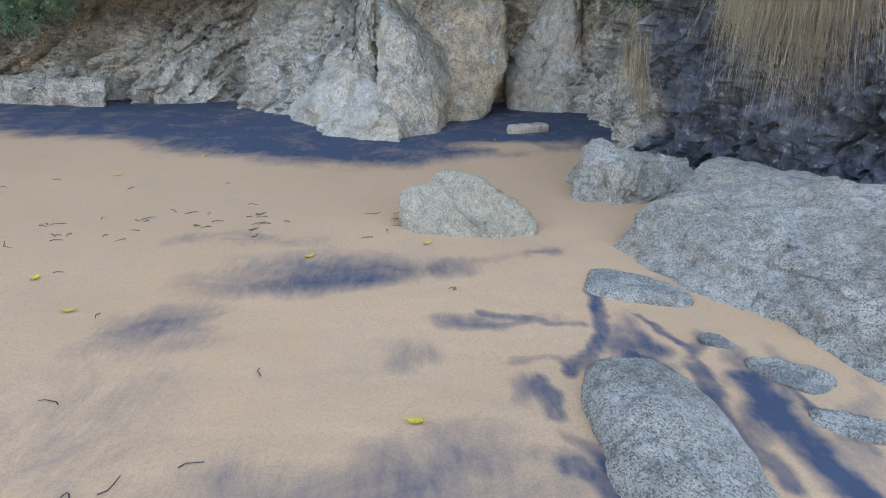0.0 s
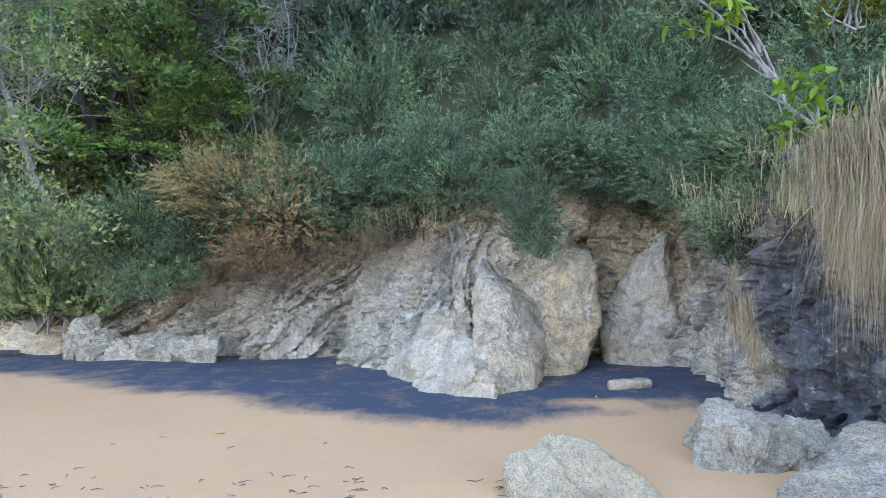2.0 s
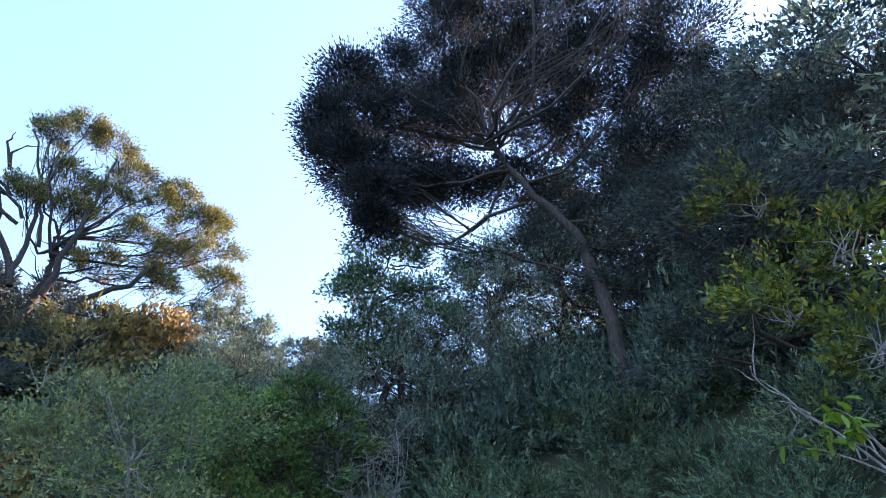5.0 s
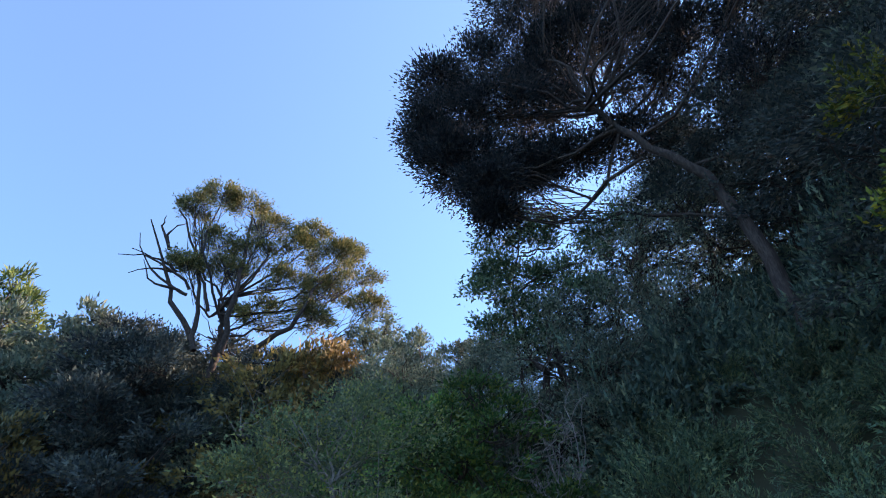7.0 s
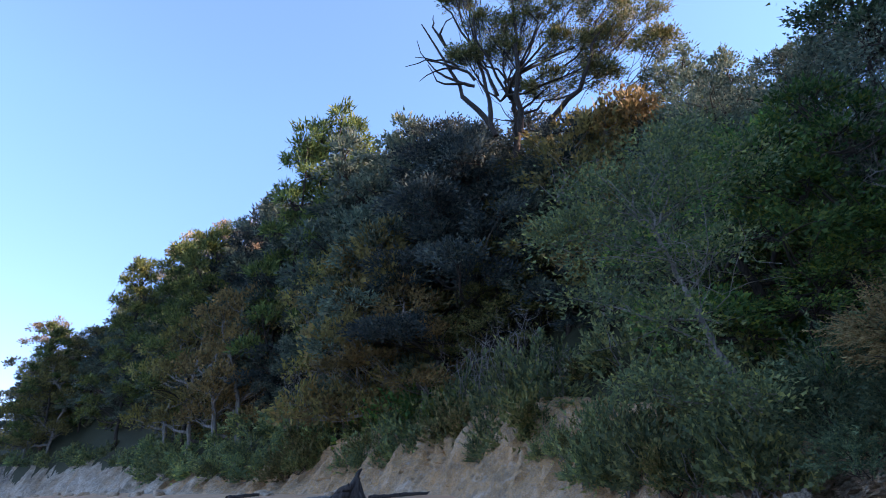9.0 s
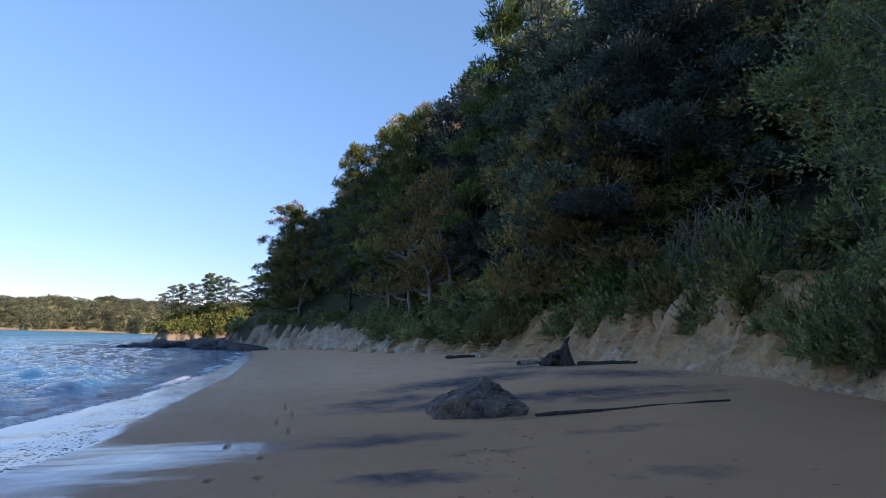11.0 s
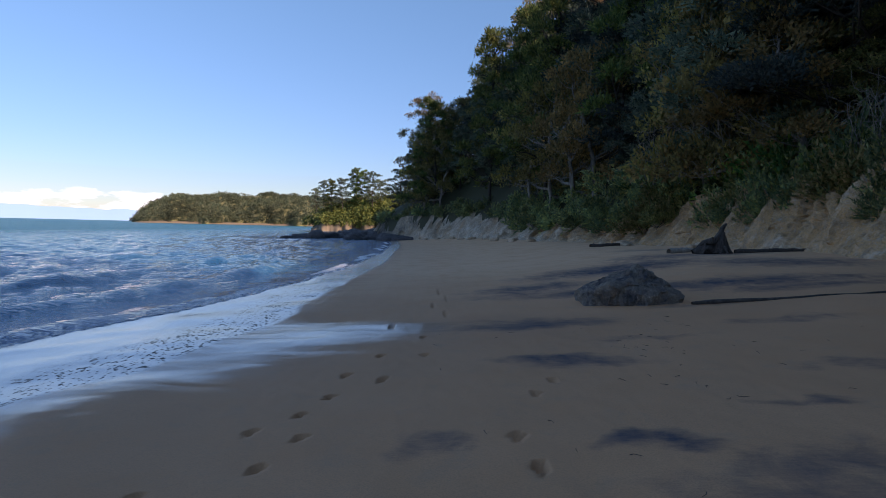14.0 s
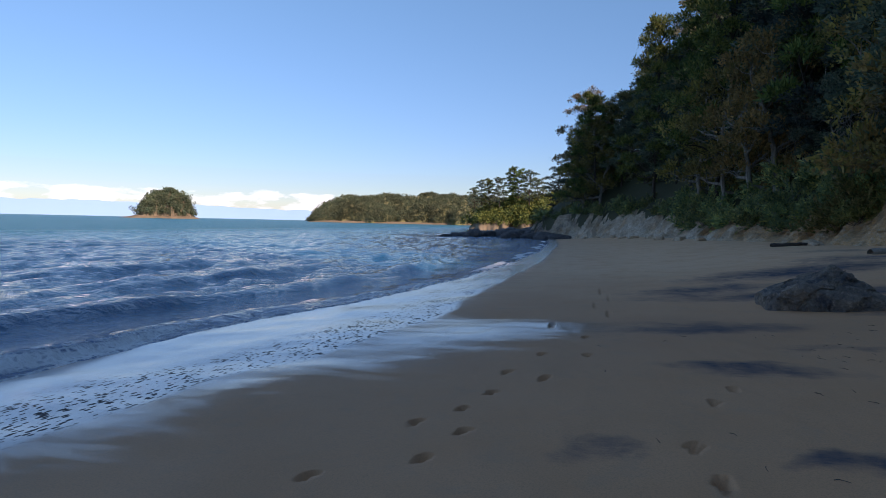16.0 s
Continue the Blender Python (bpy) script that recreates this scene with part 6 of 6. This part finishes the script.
stump()
log(73.8, 11.6, 58.5, 13.6, 0.045, "long thin dark branch half sunk in black sand", DRIFT, 1, 0.2)
log(70.5, 22.5, 65.0, 23.5, 0.10, "dark driftwood log lying by the bank", DRIFT, 2)
log(82.0, 30.0, 79.0, 31.0, 0.12, "dark driftwood log at the foot of the bank", DRIFT, 3)
log(75.5, 23.0, 72.8, 24.0, 0.13, "bleached driftwood log beside the stump", PALEDRIFT, 4)
log(45.5, 13.5, 41.5, 13.2, 0.09, "dark rotting log under the overhanging bushes", DRIFT, 5)
log(47.0, 13.0, 43.5, 12.8, 0.06, "broken branch under the overhanging bushes", DRIFT, 6)


def twig_mesh(seed):
    rng = np.random.default_rng(seed)
    L = rng.uniform(0.03, 0.12)
    p = curve_pts((-L / 2, 0, 0.003), (L / 2, 0, 0.003), 5, (0, rng.normal() * 0.015, 0.004), rng, 0.2)
    return mesh_from("twig", *tubes([(p, np.linspace(0.003, 0.0014, 5))], 5), [DRIFT])


def litter():
    rng = np.random.default_rng(15)
    kinds = [twig_mesh(i) for i in range(6)]
    spots = []
    for k in range(60):
        l = rng.uniform(-0.3, 3.8)
        spots.append((l, 4.42 + 0.08 * math.sin(l * 2) + rng.normal() * 0.16))
    for k in range(26):
        t = rng.random()
        spots.append((5.2 + 4.5 * t + rng.normal() * 0.25, 2.0 + 1.6 * t + rng.normal() * 0.3))
    for k in range(60):
        spots.append((rng.uniform(-0.6, 9.5), rng.uniform(0.2, 5.8)))
    for k in range(14):
        spots.append((3.3 + rng.normal() * 0.5, 1.3 + rng.normal() * 0.4))
    for l, s in spots:
        x, y = xy(l, s)
        ob = new("twig", kinds[rng.integers(6)])
        ob.matrix_basis = pose(x, y, ground_z(l, s), 0, 0, rng.uniform(0, 360))
        tagged(ob, "small dark twig washed up on the sand", "twig", "twigs on the sand")
    leafs = []
    for k in range(3):
        r2 = np.random.default_rng(50 + k)
        t = np.linspace(0, 1, 7)
        w = 0.017 * np.sin(np.pi * t ** 0.8) ** 0.8
        zz = 0.006 + 0.012 * (t - 0.5) ** 2 * 4
        V = np.concatenate([np.stack([0.075 * (t - 0.5), w, zz + 0.004], -1), np.stack([0.075 * (t - 0.5), 0 * t, zz], -1), np.stack([0.075 * (t - 0.5), -w, zz + 0.005 * r2.random()], -1)])
        leafs.append(mesh_from("fallen_leaf", V, grid_faces(3, 7), [FALLEN]))
    for (x, y) in ((-2.89, 5.52), (-2.36, 6.21), (-2.31, 3.33), (-1.9, 2.94), (-0.1, 3.95), (-0.82, 3.68), (-0.1, 2.06), (0.6, 7.17)):
        l, s = ls(x, y)
        ob = new("fallen_leaf", leafs[rng.integers(3)])
        ob.matrix_basis = pose(x, y, ground_z(l, s), 0, 0, rng.uniform(0, 360))
        tagged(ob, "yellow fallen leaf lying on the sand", "leaf", "leaves on the sand")


def ground_z(l, s):
    l, s = np.array([l], float), np.array([s], float)
    z = sand_z(l, s) + (1 - step(20, 60, np.hypot(l, s))) * (0.035 * fbm(l * 0.5, s * 0.5, 0, 3, 2) + 0.006 * fbm(l * 3.0, s * 5.0, 0, 3, 3) * step(-3, -1, s)) + print_depth(l, s)
    return float(z[0])


FALLEN = plain_material("fallen_leaf_yellow", (0.62, 0.45, 0.03), (0.5, 0.28, 0.03), 40, 0.5)
litter()

# small stones beside the slabs and in the cove
for x, y, w, d, h, turn, sd, tn in ((1.12, 3.3, 0.52, 0.4, 0.05, -20, 81, 0.15), (1.3, 2.71, 0.18, 0.1, 0.035, -35, 82, 0.5), (1.5, 2.46, 0.34, 0.2, 0.05, -45, 83, 0.4), (1.58, 2.05, 0.28, 0.15, 0.045, -25, 84, 0.3), (1.2, 7.9, 0.14, 0.1, 0.05, 0, 86, 0)):
    rock("rock", "low grey granite outcrop breaking through the sand", x, y, (w * 1.15, d * 1.15, h * 0.5), turn, 0, sd, 0.6, 5, 6, tn, 5, 0.2)
ROCKR = np.random.default_rng(91)
for k in range(26):
    l = ROCKR.uniform(76, 103)
    s = float(np.interp(l, [76, 90, 103], [-3.5, -8.5, -9])) + ROCKR.uniform(-3.0, 2.5)
    x, y = xy(l, s)
    w = ROCKR.uniform(1.2, 4.0)
    rock("rock", "dark wet rock at the point in the shallows", x, y, (w, w * 0.7, w * ROCKR.uniform(0.2, 0.4)), ROCKR.uniform(0, 180), 0, 400 + k, 0.35, 3, 8, 1.0, 12, 0.1, FARCLIFF, z=-0.5)
for k in range(18):
    l = ROCKR.uniform(24, 72)
    x, y = xy(l, float(foot(l)) - ROCKR.uniform(0.0, 0.9))
    w = ROCKR.uniform(0.3, 0.95)
    rock("rock", "pale fallen block at the foot of the bank", x, y, (w, w * 0.8, w * ROCKR.uniform(0.25, 0.45)), ROCKR.uniform(0, 180), 0, 450 + k, 0.4, 3, 8, 0.0, 30, 0.04, FARCLIFF, warm=0.4)
for x, y, w, h, turn, sd in ((-7.2, 9.75, 1.1, 0.5, 10, 95), (-6.2, 9.7, 1.2, 0.42, -5, 96), (-5.4, 9.6, 0.8, 0.35, 20, 97), (-7.5, 9.9, 0.6, 0.75, 0, 98)):
    rock("rock", "white weathered rock block at the foot of the cliff", x, y, (w, 0.8, h), turn, 0, sd, 0.3, 6, 9, -0.4, 20, 0.1, CLIFF, warm=0.2)


# ---- the far shore ----
def far_wood(name, label, crowns, leaf, seed, per=44):
    """A far wood as one mesh: every crown a ragged heap of leaf sprays."""
    rng = np.random.default_rng(seed)
    c = np.asarray(crowns, float)
    k = np.repeat(np.arange(len(c)), per)
    d = unit(rng.normal(size=(len(k), 3)))
    pos = c[k, :3] + d * c[k, 3:4] * np.array([1, 1, 1.1]) * rng.uniform(0.45, 1.0, (len(k), 1))
    v, f = leaves(pos, unit(d + rng.normal(size=d.shape) * 0.5), c[k, 3] * 0.5, c[k, 3] * 0.3, rng, 0.0, True)
    return tagged(new(name, mesh_from(name, v, f, [leaf], False)), label, "wood", kind="stuff")


FARGREEN = leaf_material("far_bush", [(0.069, 0.0936, 0.0653), (0.109, 0.137, 0.0798), (0.149, 0.169, 0.0943), (0.218, 0.202, 0.123)], 0.75, 0.1, 0.035)
FARROCK = plain_material("far_shore_rock", (0.30, 0.225, 0.14), (0.14, 0.10, 0.07), 0.12)
PASTURE = plain_material("dry_pasture", (0.30, 0.25, 0.11), (0.20, 0.19, 0.08), 0.05)


def bump_land(name, label, az0, az1, d0, depth, prof, shore, mat_top, seed, crown, n, bare=0.0, leaf=None):
    """A far piece of land between two bearings: prof gives its height along it."""
    rng = np.random.default_rng(seed)
    na, nd = 90, 24
    A, D = np.meshgrid(np.linspace(az0, az1, na), np.linspace(0, 1, nd) ** 1.7, indexing="ij")
    u = (A - az0) / (az1 - az0)
    H = np.interp(u, *prof)
    Z = SEA - 0.5 + (H + 0.5) * np.clip(np.sin(np.pi * np.clip(D * 0.93, 0, 1)), 0, 1) ** 0.55 * (1 + 0.12 * fbm(u * 14, D * 3, 0, 4, seed))
    R = d0 + depth * D + depth * 0.15 * fbm(u * 9, D * 2, 0, 3, seed + 1)
    X, Y = -R * np.sin(np.radians(A)), R * np.cos(np.radians(A))
    V = np.stack([X, Y, Z], -1)
    land = tagged(new(name, mesh_from(name, V.reshape(-1, 3), grid_faces(na, nd), [mat_top])), label, "headland", kind="structure")
    crowns = []
    tries = 0
    while len(crowns) < n and tries < n * 6:
        tries += 1
        i, j = rng.integers(0, na), rng.integers(1, int(nd * 0.75))
        p = V[i, j]
        if p[2] < SEA + shore + rng.uniform(0, shore) or H[i, 0] < 2:
            continue
        if bare and j > nd * 0.5 and fbm(u[i, j] * 6, D[i, j] * 2, 0, 2, seed + 7)[0] > bare:
            continue
        r = crown * rng.uniform(0.6, 1.3)
        crowns.append((p[0] + rng.normal() * r, p[1] + rng.normal() * r, p[2] + r * 0.5, r))
    if crowns:
        far_wood(name + "_wood", "distant dense coastal bush in late sun", crowns, leaf or FARGREEN, seed + 3)
    return land


bump_land("headland", "distant bush-covered headland with a dry pasture top and a sandy shore", 100, 121.3, 700, 160, ([0, 0.15, 0.3, 0.45, 0.6, 0.72, 0.86, 0.95, 1], [18, 28, 33, 35, 34, 31, 29, 20, 2]), 1.0, PASTURE, 500, 2.3, 3600, 0.12)
bump_land("headland_shore", "low tan rocky shore under the headland", 99.5, 121.5, 694, 12, ([0, 0.3, 0.6, 0.9, 1], [3.0, 2.4, 2.0, 2.6, 0.4]), 50, FARROCK, 510, 1, 0)
bump_land("island", "round bush-covered islet with pale rock round its foot", 130.9, 135.4, 900, 70, ([0, 0.06, 0.2, 0.45, 0.6, 0.8, 0.94, 1], [1.0, 12, 31, 36, 34, 25, 10, 1]), 3.6, FARROCK, 520, 3.0, 620)
bump_land("island_reef", "pale reef beside the islet", 130.6, 136.6, 895, 20, ([0, 0.1, 0.5, 0.8, 0.9, 1], [1.5, 4.0, 3.5, 4.0, 1.6, 0.8]), 50, FARROCK, 530, 1, 0)
bump_land("spit", "rocky tree-topped spit beyond the beach", 97, 107.0, 190, 40, ([0, 0.3, 0.6, 0.85, 0.95, 1], [11, 10.5, 8.5, 5.5, 2.2, 0.5]), 1.6, FARROCK, 540, 1.2, 1300, 0, PINE)
for k, (az, top, sc) in enumerate(((101.6, 5.2, 0.9), (102.6, 5.4, 1.0), (103.2, 5.6, 1.0), (104.3, 4.6, 0.8), (105.2, 4.5, 0.75), (105.9, 4.3, 0.7), (106.6, 3.6, 0.6), (100.8, 4.6, 0.8))):
    x, y, z = at_bearing(az, 196 + 3 * (k % 3), top)
    kind = "pine" if k in (1, 2, 4) else "kanuka%d" % (k % 4)
    ob = copy_thing(protos[kind], Matrix.LocRotScale((x, y, z - 1.5 - (13 if kind == "pine" else 9.4) * 1.15 * sc), Euler((0, 0, k * 1.3)), (1.1 * sc, 1.1 * sc, 1.15 * sc)))
    ob["group"] = "trees on the spit"


for k in range(22):
    az, d = 101.5 + k * 0.36 + ROCKR.normal() * 0.2, 104 - k * 0.75 + ROCKR.normal() * 3
    x, y = polar(az, d)
    w = ROCKR.uniform(1.6, 4.2) * (1.15 - k / 30)
    rock("rock", "low dark wet rock at the point", x, y, (w, w * 0.8, w * ROCKR.uniform(0.22, 0.4)), ROCKR.uniform(0, 180), 0, 700 + k, 0.35, 3, 8, 0.75, 10, 0.12, GRANITE, z=SEA + 0.05)


def mountains():
    az = np.linspace(92, 175, 260)
    top = 0.55 + 0.42 * np.interp(az, [92, 118, 124, 136, 150, 175], [0, 0.3, 0.9, 1.5, 1.6, 1.2]) + 0.28 * fbm(az * 0.35, 1.0, 0, 5, 600)
    top = np.clip(top, 0.15, None)
    d = 4700.0
    V = []
    for el, dd in ((-0.05, 0), (0.5, 60), (1.0, 140)):
        V.append(np.stack([-(d + dd) * np.sin(np.radians(az)), (d + dd) * np.cos(np.radians(az)), (d + dd) * np.tan(np.radians(top * el if el > 0 else top * 0 - 0.05))], -1))
    V = np.stack(V, 1)
    # Air haze is painted as pale blue colour and a glow of its own.
    m = Shade("mountain_haze_glow")
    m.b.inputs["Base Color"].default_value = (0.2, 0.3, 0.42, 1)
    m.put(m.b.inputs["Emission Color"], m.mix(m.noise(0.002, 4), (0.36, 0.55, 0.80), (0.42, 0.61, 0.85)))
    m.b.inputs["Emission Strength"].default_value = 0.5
    tagged(new("backdrop_mountains", mesh_from("backdrop_mountains", V.reshape(-1, 3), grid_faces(len(az), 3), [m.mat])), "blue mountain range across the bay, its air haze painted on as a glow", "mountains", kind="structure")


mountains()
settle()
